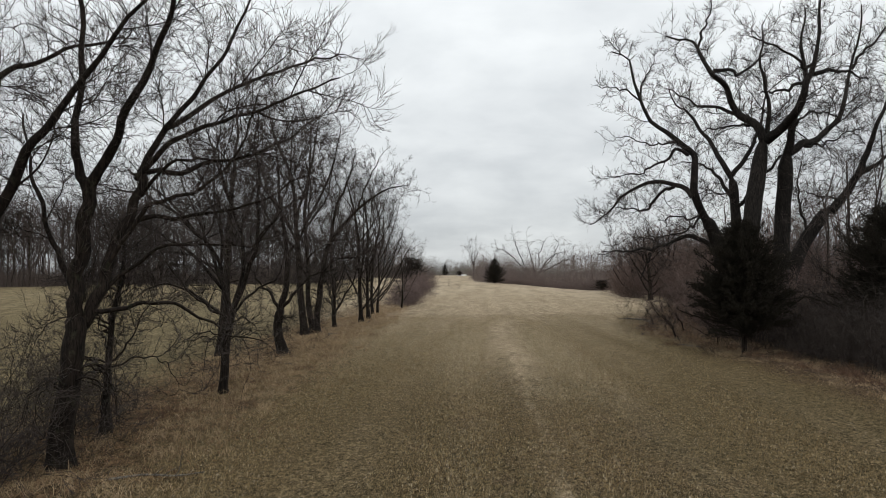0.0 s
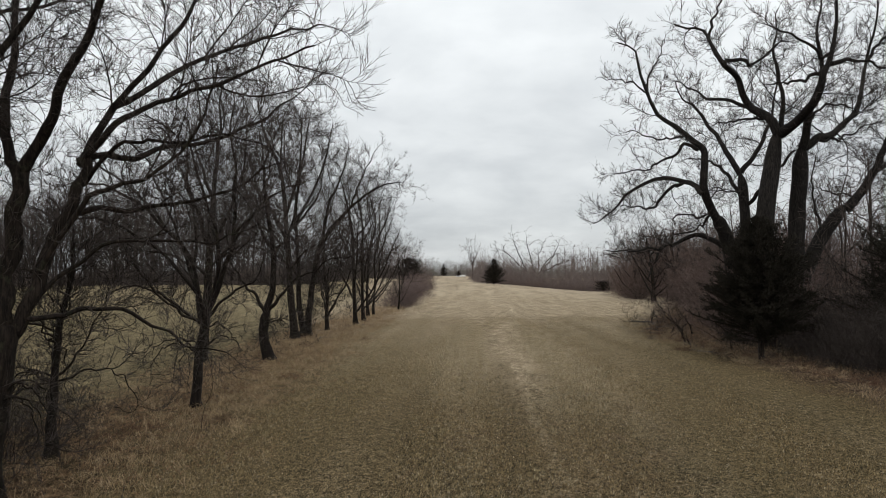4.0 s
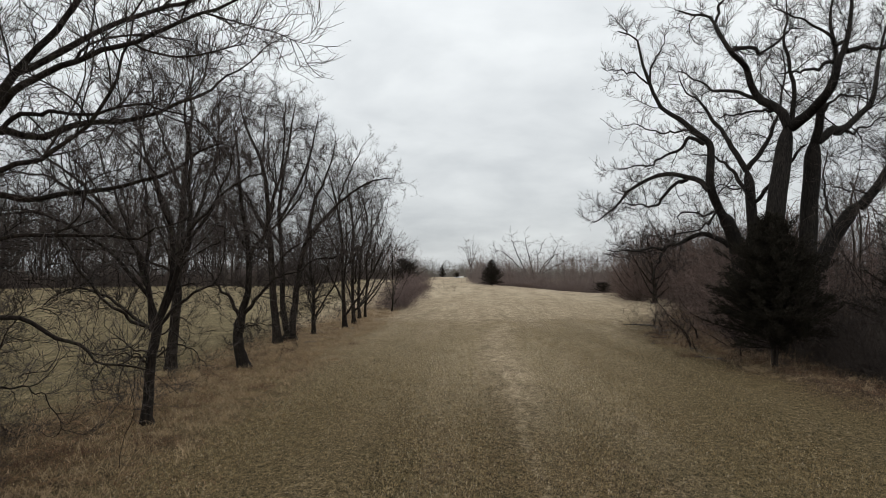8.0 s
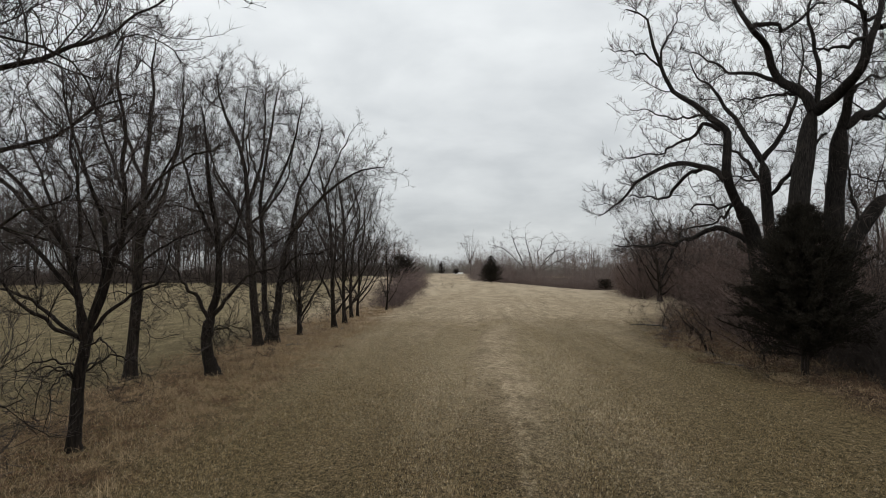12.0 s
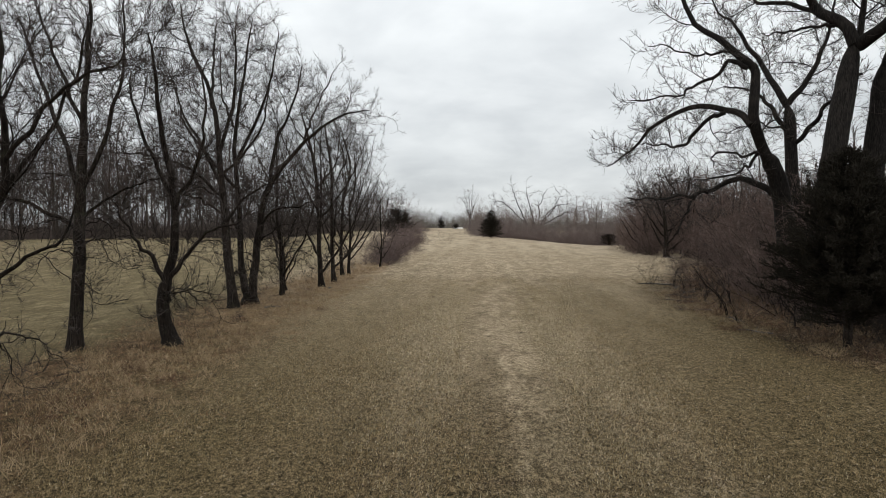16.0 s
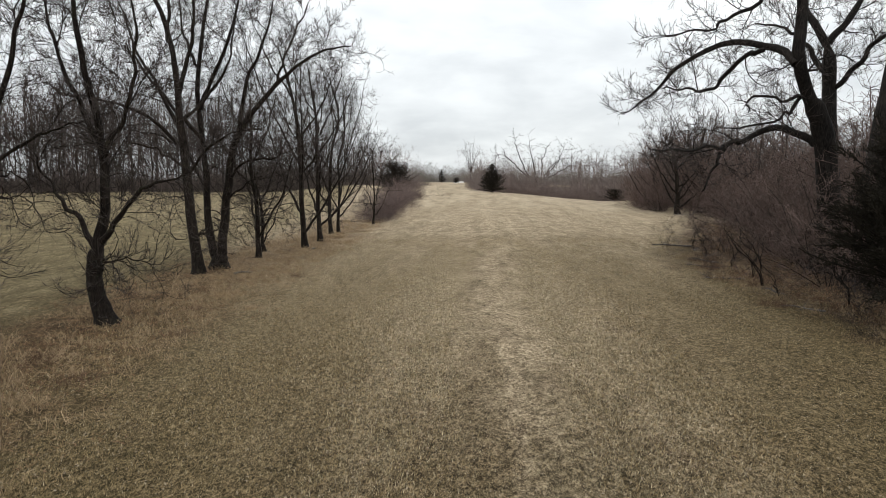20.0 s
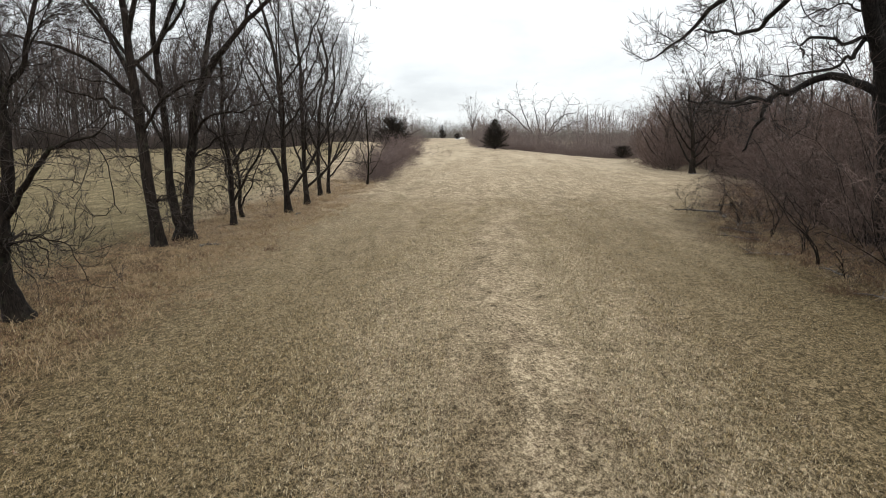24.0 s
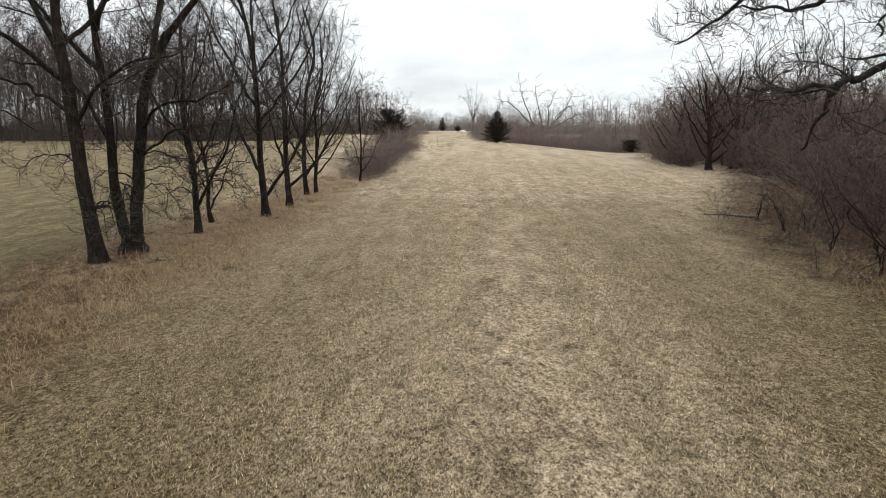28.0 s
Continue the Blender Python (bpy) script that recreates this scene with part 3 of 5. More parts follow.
# ---- the row of trees along the strip ----
ROW = "trees in the row"
NEAR = dict(low=8, fill=4900, spread=0.8, side=1.0, long=2.6, step=0.25, fat=0.0052, d2=5.2, l2=0.62, d3=9.0, l3=0.36, lift=0.2, most=0.05)
MID = dict(low=8, fill=4600, spread=0.92, side=0.82, long=2.9, step=0.34, fat=0.0066, d2=5.2, l2=0.62, d3=10.0, l3=0.42, lift=0.2, most=0.06)
tree("bare_tree", (-10.95, 18.9, 0), [(0, 0, 0), (0.2, 0, 2.0), (0.4, 0, 3.6), (0.4, 0, 4.4)], (0.34, 0.27), [
    ([(0.4, 0, 4.2), (0.4, 0, 5.7), (0.7, 0, 7.2), (0.7, 0, 8.1)], 0.22, 0.19),
    ([(0.7, 0, 7.9), (0.4, 0, 8.8), (0.3, 0.3, 10.2), (0.2, 0.6, 12.7), (-0.2, 1, 15), (0, 1, 17.4)], 0.15, 0.03),
    ([(0.7, 0, 7.9), (1.5, -0.2, 9.1), (2.2, -0.5, 10.3), (3.2, -1, 11.8), (3.9, -1.5, 13.1), (4.5, -2, 14.7)], 0.16, 0.03),
    ([(0.35, 0, 3.7), (1.0, 0.2, 4.9), (1.3, 0.5, 6.4), (1.7, 0.7, 7.4), (1.8, 1, 8.6)], 0.19, 0.13),
    ([(1.8, 1, 8.5), (2.4, 1.2, 9.9), (3.3, 1.5, 11.2), (4.2, 2, 13), (4.8, 2.3, 14.6)], 0.11, 0.03),
    ([(1.7, 0.9, 8.3), (2.8, 0.6, 9.4), (4.1, 0.3, 9.8), (5.5, 0, 10.1), (6.9, 0, 10.7), (8.0, 0, 11.1)], 0.09, 0.02),
    ([(0.8, 0.1, 4.4), (2.2, 0.6, 4.6), (3.5, 1, 4.2), (4.3, 1.2, 3.7), (5.4, 1.3, 3.4)], 0.07, 0.015),
    ([(1.7, 0.8, 8.4), (3.4, 2.4, 9.0), (5.2, 3.4, 9.8), (6.6, 4.0, 10.9)], 0.09, 0.02),
    ([(1.5, 0.6, 7.0), (3.0, 1.8, 7.3), (4.8, 2.6, 7.8), (6.4, 3.0, 8.7)], 0.08, 0.02),
    ([(2.4, 1.2, 9.9), (4.2, 2.4, 11.6), (6.2, 3.2, 12.6), (7.6, 3.6, 13.0)], 0.08, 0.02),
    ([(0.4, 0, 5.0), (-0.6, 0.6, 6.3), (-1.5, 1.2, 8.2), (-2.2, 1.6, 10.5)], 0.10, 0.03),
    ([(1.0, 0.2, 5.4), (2.0, 0.2, 7.0), (2.8, 0.1, 7.6), (3.7, 0, 7.8), (4.7, 0, 8.5), (5.3, 0, 9.5), (5.6, 0, 10.6)], 0.08, 0.02),
    ([(1.6, 0.8, 7.6), (2.7, 0.5, 8.5), (3.6, 0.3, 8.8), (4.7, 0.2, 8.7), (5.8, 0.2, 8.9), (6.8, 0.2, 8.6)], 0.06, 0.015),
    ([(1.0, 0.2, 4.8), (2.2, 0.8, 6.0), (3.4, 1.4, 6.4), (4.8, 1.8, 6.3), (6.0, 2.0, 6.8)], 0.06, 0.015),
], 11, "tall dark bare tree with forked trunk and low drooping limb", group=ROW, **NEAR)
rng0 = np.random.default_rng(5)
tk, lb = auto_limbs(rng0, 7.5, 0.12, 7, 0.4, 1.0, 0.2, (0.1, 0.0))
tree("bare_tree", (-11.6, 22.7, 0), tk, (0.19, 0.05), lb, 12, "slim bare sapling beside a larger forked tree", group=ROW, **NEAR)
tree("bare_tree", (-14, 18, 0), [(0, 0, 0), (-0.1, 0, 1.5), (0.1, 0, 3.1), (0.5, 0, 4.5)], (0.38, 0.28), [
    ([(0.4, 0, 4.2), (0.9, 0, 5.6), (2.0, -0.2, 7.4), (2.8, -0.4, 8.8), (3.5, -0.5, 9.6), (4.5, -0.6, 10.8), (5.8, -0.8, 12.3), (7.3, -1, 13.5)], 0.2, 0.03),
    ([(1.6, 0, 6.8), (1.2, 0.6, 9.0), (1.0, 1, 11.0), (1.8, 1.4, 11.8), (2.8, 1.8, 12.4), (4.6, 2, 12.7)], 0.13, 0.03),
    ([(0.5, 0, 4.3), (-0.4, 0.5, 7), (-0.6, 1, 10), (0, 1.2, 14)], 0.18, 0.03),
    ([(0.3, 0, 3.8), (-1.2, -0.4, 6), (-2.5, -0.6, 9), (-3, -0.8, 12)], 0.16, 0.03),
], 13, "dark bare tree with a limb leaning over the grass", group=ROW, **NEAR)
tree("bare_tree", (-10.1, 30.4, 0), [(0, 0, 0), (0.1, 0, 2.3), (0.3, 0, 3.4), (0.35, 0, 4.0)], (0.19, 0.17), [
    ([(0.3, 0, 3.2), (-0.2, 0.5, 4.8), (-1.1, 1, 6.8), (-2.1, 1.5, 8.8), (-3.0, 1.8, 10.9)], 0.12, 0.02),
    ([(0.32, 0, 3.4), (0.8, 0, 5.6), (0.8, 0, 7.3), (0.2, -0.5, 9.4), (-0.1, -0.8, 11.8)], 0.13, 0.02),
    ([(0.35, 0, 3.7), (1.5, -0.3, 6.5), (1.8, -0.6, 8.5), (1.7, -0.8, 11), (1.8, -1, 12.8)], 0.12, 0.02),
    ([(0.35, 0, 3.6), (1.2, 0.5, 4.6), (2.2, 0.8, 5.2), (2.5, 1, 6.3)], 0.07, 0.02),
    ([(0.3, 0, 3.3), (-0.8, -0.6, 4.2), (-1.9, -1.1, 5.5), (-2.6, -1.4, 7.2)], 0.07, 0.02),
    ([(-0.4, 0.6, 5.2), (-0.4, 0.9, 7.5), (-0.9, 1.1, 9.8), (-0.8, 1.3, 12.2)], 0.08, 0.02),
    ([(0.8, 0, 6.0), (1.9, 0.6, 7.6), (2.6, 1.0, 9.4), (2.9, 1.2, 11.2)], 0.07, 0.02),
    ([(0.3, 0, 3.9), (-0.4, 0, 6.2), (-1.5, 0, 7.5), (-3.2, 0, 9.0), (-4.5, 0, 9.4), (-6.0, 0, 9.2)], 0.10, 0.02),
    ([(-0.1, 0.4, 4.6), (-1.6, 0.2, 6.4), (-3.4, 0.0, 7.6), (-5.0, -0.2, 7.9), (-6.4, -0.3, 7.6)], 0.08, 0.02),
    ([(0.2, 0, 3.4), (-1.6, 0.5, 4.6), (-3.2, 0.9, 5.0), (-4.6, 1.2, 4.4)], 0.07, 0.02),
    ([(-1.4, 1.1, 7.2), (-3.0, 1.0, 9.0), (-4.6, 0.8, 10.2), (-5.6, 0.6, 10.6)], 0.07, 0.02),
    ([(1.6, -0.4, 7.0), (3.0, -0.9, 8.4), (4.2, -1.2, 9.0), (5.0, -1.4, 9.2)], 0.06, 0.02),
], 14, "bare tree with fanned limbs and fine dark twigs", group=ROW, **NEAR)
tree("bare_tree", (-15, 44.1, 0), [(0.1, 0, 0), (0.4, 0, 3.9), (0.5, 0, 6.4), (0.8, 0, 10)], (0.34, 0.2), [
    ([(0.7, 0, 9.0), (0.9, 0, 12), (1.2, 0, 14.7), (1.3, 0, 17.8)], 0.18, 0.03),
    ([(0.6, 0, 6.6), (-0.5, 0.6, 9.6), (-1.9, 1.2, 12.6), (-2.9, 1.6, 15.2)], 0.14, 0.03),
    ([(0.6, 0, 7.2), (2.0, -0.5, 9.5), (2.9, -0.8, 12.5), (3.2, -1, 15.5)], 0.12, 0.03),
    ([(0.45, 0, 5.4), (-1.4, -0.5, 6.6), (-3.2, -1, 7.0), (-4.8, -1.2, 7.8)], 0.10, 0.02),
    ([(0.5, 0, 6.0), (2.2, 0.4, 7.2), (3.8, 0.7, 7.8)], 0.08, 0.02),
    ([(0.8, 0, 10.2), (0.0, -0.8, 13), (-0.6, -1.2, 15.5)], 0.1, 0.03),
], 15, "tall straight bare tree behind the row", group=ROW, **MID)
tree("bare_tree", (-11, 45.4, 0), [(0, 0, 0), (-0.4, 0, 1.4), (-0.4, 0, 2.2), (-0.2, 0, 3.2)], (0.33, 0.28), [
    ([(-0.25, 0, 2.9), (-1.0, 0.3, 4.1), (-2.1, 0.6, 5.2), (-2.9, 0.8, 6.7)], 0.13, 0.03),
    ([(-0.2, 0, 3.0), (0.2, 0, 5.1), (0.2, 0, 7.1), (-0.1, -0.4, 10.1), (-0.2, -0.8, 12.4), (-0.4, -1, 14.3)], 0.23, 0.03),
    ([(-0.2, 0, 3.0), (0.9, -0.4, 4.2), (2.2, -0.8, 5.4), (3.7, -1.2, 5.8)], 0.13, 0.03),
    ([(0.2, 0, 7.0), (-1.0, 0.5, 9.0), (-2.0, 0.8, 11.5), (-2.2, 1, 13.2)], 0.11, 0.03),
    ([(0.2, 0, 6.4), (1.4, -0.3, 8.4), (1.9, -0.5, 10.5), (2.0, -0.7, 12.8)], 0.10, 0.03),
], 16, "bare tree with a crooked leaning trunk", group=ROW, **MID)
tree("bare_tree", (-12.5, 59.2, 0), [(0, 0, 0), (-0.3, 0, 3.4), (-0.5, 0, 6.7), (-0.8, 0, 10.4)], (0.36, 0.22), [
    ([(-0.75, 0, 9.8), (-1.2, 0, 14.1), (-2.8, 0, 18.4), (-3.2, 0, 20.6)], 0.2, 0.03),
    ([(-0.6, 0, 8.0), (-2.0, 0.6, 10.8), (-3.6, 1, 13.5), (-4.6, 1.2, 16.4)], 0.13, 0.03),
    ([(-0.8, 0, 10.5), (0.3, -0.5, 13.5), (0.8, -1, 16.5), (0.9, -1.2, 19.4)], 0.14, 0.03),
    ([(-0.5, 0, 6.2), (-2.0, -0.4, 7.4), (-3.8, -0.8, 8.0)], 0.09, 0.03),
    ([(-0.5, 0, 5.6), (0.8, -0.6, 7.2), (2.4, -1.0, 8.2), (4.6, -1.3, 8.6)], 0.10, 0.03),
    ([(-0.6, 0, 7.6), (-2.4, -1.2, 9.4), (-4.8, -2.0, 10.2), (-7.0, -2.4, 10.4)], 0.11, 0.03),
    ([(-0.7, 0, 9.0), (0.9, 0.8, 10.8), (2.0, 1.2, 13.2), (2.4, 1.4, 16.0)], 0.11, 0.03),
    ([(-1.2, 0, 13.6), (-1.4, 1, 16.5), (-1.2, 1.4, 19.8)], 0.12, 0.03),
], 17, "tall bare tree with dark upright trunk", group=ROW, **MID)
tree("bare_tree", (-12.1, 61.5, 0), [(0, 0, 0), (0.05, 0, 0.5), (0.1, 0, 1.0)], (0.5, 0.42), [
    ([(-0.1, 0, 0.6), (-0.5, 0, 2.9), (-0.7, 0, 6.8), (-0.7, 0, 11.8), (0.1, 0, 17.2), (0.6, 0, 20.2)], 0.28, 0.03),
    ([(0.2, 0, 0.6), (0.6, 0, 4.0), (1.3, 0, 7.6), (2.6, -0.5, 9.8)], 0.30, 0.19),
    ([(2.5, -0.4, 9.6), (4.7, -1, 11.7), (6.9, -1.5, 13.1), (9.0, -2, 13.4)], 0.16, 0.03),
    ([(1.5, 0, 8.0), (2.0, 0.6, 11.5), (3.2, 1, 14.5), (3.8, 1.2, 17.2)], 0.16, 0.03),
    ([(-0.7, 0, 10.0), (1.0, -0.8, 13), (2.2, -1.2, 16), (2.8, -1.5, 18.8)], 0.13, 0.03),
    ([(4.3, -0.9, 11.4), (5.0, -0.6, 13.6), (6.2, -0.4, 16.2)], 0.09, 0.03),
    ([(-0.7, 0, 12.5), (-1.8, 0.6, 15), (-2.0, 0.8, 18.5)], 0.1, 0.03),
    ([(0.7, 0, 4.5), (2.2, 0.3, 5.6), (3.4, 0.4, 5.8)], 0.07, 0.02),
    ([(-0.6, 0, 5.2), (-1.8, 0.4, 7.2), (-3.6, 0.8, 8.4), (-5.6, 1.0, 8.8)], 0.10, 0.03),
    ([(0.9, 0, 5.6), (2.4, -0.7, 6.8), (4.2, -1.2, 7.0), (6.2, -1.6, 7.8)], 0.09, 0.02),
    ([(-0.7, 0, 8.2), (-2.2, -0.8, 10.2), (-3.8, -1.4, 12.8), (-4.4, -1.6, 15.5)], 0.12, 0.03),
], 18, "twin-stemmed bare tree with a long arching limb", group=ROW, **MID)
for i, (x, y, h, r, lean, seed, text) in enumerate([
    (-11.1, 67.3, 13.5, 0.22, (-0.05, 0), 21, "medium bare tree with low twiggy limbs"),
    (-11.9, 71.5, 9.0, 0.15, (-0.18, 0), 22, "slim leaning bare tree"),
    (-9.3, 74.4, 18.5, 0.28, (-0.12, 0), 23, "bare tree leaning away from the strip"),
    (-9.2, 80.7, 18.0, 0.26, (-0.05, 0), 24, "bare tree with steep dense limbs"),
    (-9.6, 88.6, 18.5, 0.24, (0.02, 0), 25, "bare tree leaning over the strip"),
    (-9.0, 89.8, 16.0, 0.2, (0.06, 0), 26, "bare tree with upswept crown"),
    (-6.3, 100.5, 10.0, 0.14, (0.02, 0), 27, "small bare tree among shrubs"),
]):
    rng = np.random.default_rng(seed)
    tk, lb = auto_limbs(rng, h * 0.95, r, 8, 0.12, 1.35, 0.30, lean, sway=0.03)
    tree("bare_tree", (x, y, float(gz(x, y))), tk, (r, r * 0.3), lb, seed, text, group=ROW, low=6, fill=1000, spread=0.9, side=0.8, long=3.2, step=0.45, fat=0.0074, d2=3.8, l2=0.75, d3=6.0, l3=0.45,
         eggs=[(int(44 * h), (lean[0] * 0.4 * h, 0, 0.63 * h), (0.22 * h, 0.22 * h, 0.36 * h))])

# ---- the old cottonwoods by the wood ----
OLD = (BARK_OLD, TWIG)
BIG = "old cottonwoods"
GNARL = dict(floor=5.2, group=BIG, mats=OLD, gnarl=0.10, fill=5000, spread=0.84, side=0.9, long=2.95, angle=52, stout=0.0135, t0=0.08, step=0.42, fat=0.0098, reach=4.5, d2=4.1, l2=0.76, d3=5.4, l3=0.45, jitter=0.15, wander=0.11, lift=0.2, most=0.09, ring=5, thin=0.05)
tree("old_tree", (25.5, 59.5, 0), [(0, 0, 0), (-0.1, 0, 4), (-0.6, -0.2, 7.2), (-1.3, -0.6, 9.0), (-2.1, -1.0, 10.2)], (0.76, 0.5), [
    ([(-1.3, -0.6, 9.1), (-2.3, -1.1, 10.3), (-3.5, -1.9, 12.2), (-3.4, -1.9, 13.8), (-3.2, -1.7, 15.3), (-3.4, -1.5, 16.2), (-4.5, -1.0, 17.2), (-5.5, -0.5, 18.0), (-6.4, 0.5, 19.3), (-7.0, 1.0, 21.5), (-7.6, 1.5, 23.4), (-8.1, 2.0, 25.4), (-9.4, 2.0, 26.2)], 0.403, 0.05),
    ([(-7.0, 1.0, 21.2), (-8.2, 1.0, 22.2), (-9.5, 1.0, 22.4), (-11.0, 1.0, 22.7)], 0.092, 0.03),
    ([(-7.0, 1.0, 21.5), (-6.7, 1.0, 23.3), (-5.9, 1.0, 24.5), (-5.4, 1.0, 26.1)], 0.084, 0.03),
    ([(-3.6, -2.0, 11.9), (-4.6, -0.5, 13.1), (-5.9, 0.8, 13.6), (-7.7, 2.5, 13.2), (-8.3, 4.5, 12.5), (-8.6, 6.5, 11.5), (-8.8, 9.5, 11.2), (-9.6, 11.5, 10.5)], 0.235, 0.04),
    ([(-4.6, -0.5, 13.0), (-5.3, 0.5, 12.7), (-5.6, 2.5, 11.9), (-5.8, 5.5, 11.4), (-6.5, 7.5, 11.7), (-7.5, 8.5, 12.0)], 0.168, 0.05),
    ([(-3.6, -1.5, 15.7), (-4.5, -1.0, 16.3), (-5.1, -0.5, 15.6), (-6.2, 0.5, 15.0), (-7.0, 0.5, 14.6), (-8.7, 1.5, 14.4), (-10.1, 2.5, 14.4)], 0.168, 0.03),
    ([(-4.2, -1.0, 17.0), (-5.3, -0.5, 17.0), (-6.5, -0.5, 16.8), (-7.9, 0.5, 17.5), (-9.5, 0.5, 17.7)], 0.101, 0.03),
    ([(-1.2, -0.1, 7.5), (-1.6, 0.5, 8.1), (-2.3, 1.6, 8.6), (-3.2, 2.4, 8.6), (-4.4, 2.0, 7.9), (-5.2, 1.5, 7.8), (-6.2, 1.0, 7.5), (-7.2, 0.6, 7.7), (-8.6, 0, 7.4), (-10.4, -1.8, 7.3), (-12.0, -3.4, 7.2)], 0.25, 0.04),
    ([(-6.0, 1.1, 7.6), (-6.2, 1.0, 7.3), (-6.6, 0.9, 6.6), (-7.0, 0.9, 5.8), (-7.4, 0.9, 4.8)], 0.134, 0.05),
    ([(-1.7, -0.6, 10.1), (-2.3, -0.5, 10.5), (-3.2, -0.5, 10.0), (-4.0, -0.5, 10.3), (-5.1, -0.5, 10.4), (-5.4, -0.5, 9.9), (-5.4, -0.5, 9.4)], 0.109, 0.04),
    ([(-1.7, -0.5, 9.7), (-2.4, -0.5, 10.2), (-2.9, -0.5, 9.5), (-3.6, -0.5, 9.1), (-5.2, -0.5, 8.6), (-6.5, -0.5, 8.5)], 0.134, 0.04),
], 31, "massive old bare cottonwood with a bent trunk and long low limbs", **GNARL)
tree("old_tree", (32, 71, 0), [(0.1, 0, 0), (0.1, 0, 5), (-0.2, 0, 10), (-0.4, 0, 13), (-0.7, 0, 15.6)], (0.66, 0.44), [
    ([(-0.7, 0.0, 15.5), (-1.2, 1.0, 17.5), (-1.6, 2.0, 19.2), (-2.3, 2.8, 20.7), (-3.5, 2.5, 22.3), (-4.6, 2.0, 23.3), (-6.0, 1.6, 23.9), (-6.9, 1.0, 25.6)], 0.302, 0.05),
    ([(-0.6, 0.0, 15.7), (0.5, 0.0, 17.0), (1.3, 0.0, 18.4), (2.0, 0.0, 20.0), (2.8, 0.0, 21.8), (3.3, 0.0, 24.5), (3.2, 0.0, 27.6)], 0.286, 0.05),
    ([(-0.7, 0.0, 13.2), (-1.0, 0.5, 14.5), (-1.7, 1.0, 15.8), (-2.5, 1.5, 16.8), (-3.5, 2.0, 17.4), (-5.3, 2.0, 17.6)], 0.252, 0.05),
    ([(-0.8, 0.0, 13.5), (-2.3, 0.0, 13.8), (-4.1, 0.0, 13.9), (-5.8, 0.0, 13.2)], 0.101, 0.03),
    ([(-0.1, 0.0, 12.3), (0.5, -1.0, 13.6), (0.7, -3.0, 14.8), (1.4, -5.0, 15.9), (1.9, -6.0, 16.9)], 0.218, 0.1),
], 34, "old bare cottonwood with a trunk forked like a letter V", **GNARL)
tree("old_tree", (25, 55.4, 0), [(0, 0, 0), (0.3, 0, 4), (0.9, 0, 8.5), (1.5, 0, 12.4), (2.3, 0, 16.7)], (0.86, 0.6), [
    ([(2.2, -0.1, 16.5), (1.7, 0.6, 17.9), (1.0, 1.6, 19.0), (0.5, 1.6, 19.8), (-0.5, 0.6, 20.9), (-2.1, -1.4, 21.3), (-3.1, -2.4, 21.6), (-3.5, -1.4, 23.3), (-3.8, -0.6, 24.6), (-4.9, -0.4, 24.9), (-6.0, -0.4, 25.3)], 0.378, 0.05),
    ([(-3.0, -2.4, 21.4), (-1.9, -2.4, 21.7), (-1.1, -2.4, 21.1), (0.4, -1.4, 22.1), (1.5, -1.4, 23.0), (2.6, -1.4, 23.5)], 0.168, 0.04),
    ([(-3.6, -0.9, 24.1), (-3.2, -0.9, 25.5), (-2.5, -0.9, 26.7), (-2.2, -0.9, 28.5)], 0.118, 0.04),
    ([(1.7, 0.6, 17.9), (0.8, 1.6, 19.0), (-0.0, 3.1, 19.9), (-1.5, 4.3, 20.5), (-2.6, 4.6, 21.3), (-4.3, 4.6, 22.2)], 0.21, 0.04),
    ([(1.4, 0.6, 17.8), (0.5, 1.6, 18.0), (-0.7, 2.6, 18.1), (-1.9, 2.6, 17.8)], 0.118, 0.04),
    ([(2.5, -0.1, 16.4), (2.9, -1.4, 17.1), (3.0, -2.9, 17.6), (3.1, -3.9, 18.4), (3.4, -4.4, 19.4), (3.9, -4.4, 20.7), (4.2, -4.4, 21.7), (5.0, -3.4, 23.6), (5.8, -2.4, 26.2), (6.1, -2.4, 28.5)], 0.42, 0.06),
    ([(4.1, -4.4, 21.5), (3.4, -4.4, 21.3), (2.8, -4.4, 22.0), (1.7, -4.4, 22.8), (0.4, -4.4, 23.4), (-0.8, -4.4, 23.8)], 0.143, 0.04),
    ([(3.6, -4.4, 20.2), (2.3, -4.4, 19.6), (0.8, -4.4, 19.4), (-0.5, -4.4, 19.2)], 0.16, 0.04),
    ([(4.2, -4.4, 20.7), (5.7, -4.4, 21.0), (6.8, -4.4, 20.9), (8.4, -4.4, 20.3)], 0.168, 0.05),
    ([(2.3, -0.1, 16.4), (2.5, -0.1, 18.8), (2.4, -0.1, 21.6), (2.2, -0.1, 23.9), (2.6, -0.1, 26.7)], 0.21, 0.04),
], 35, "tall old bare cottonwood with crooked upper limbs", **GNARL)
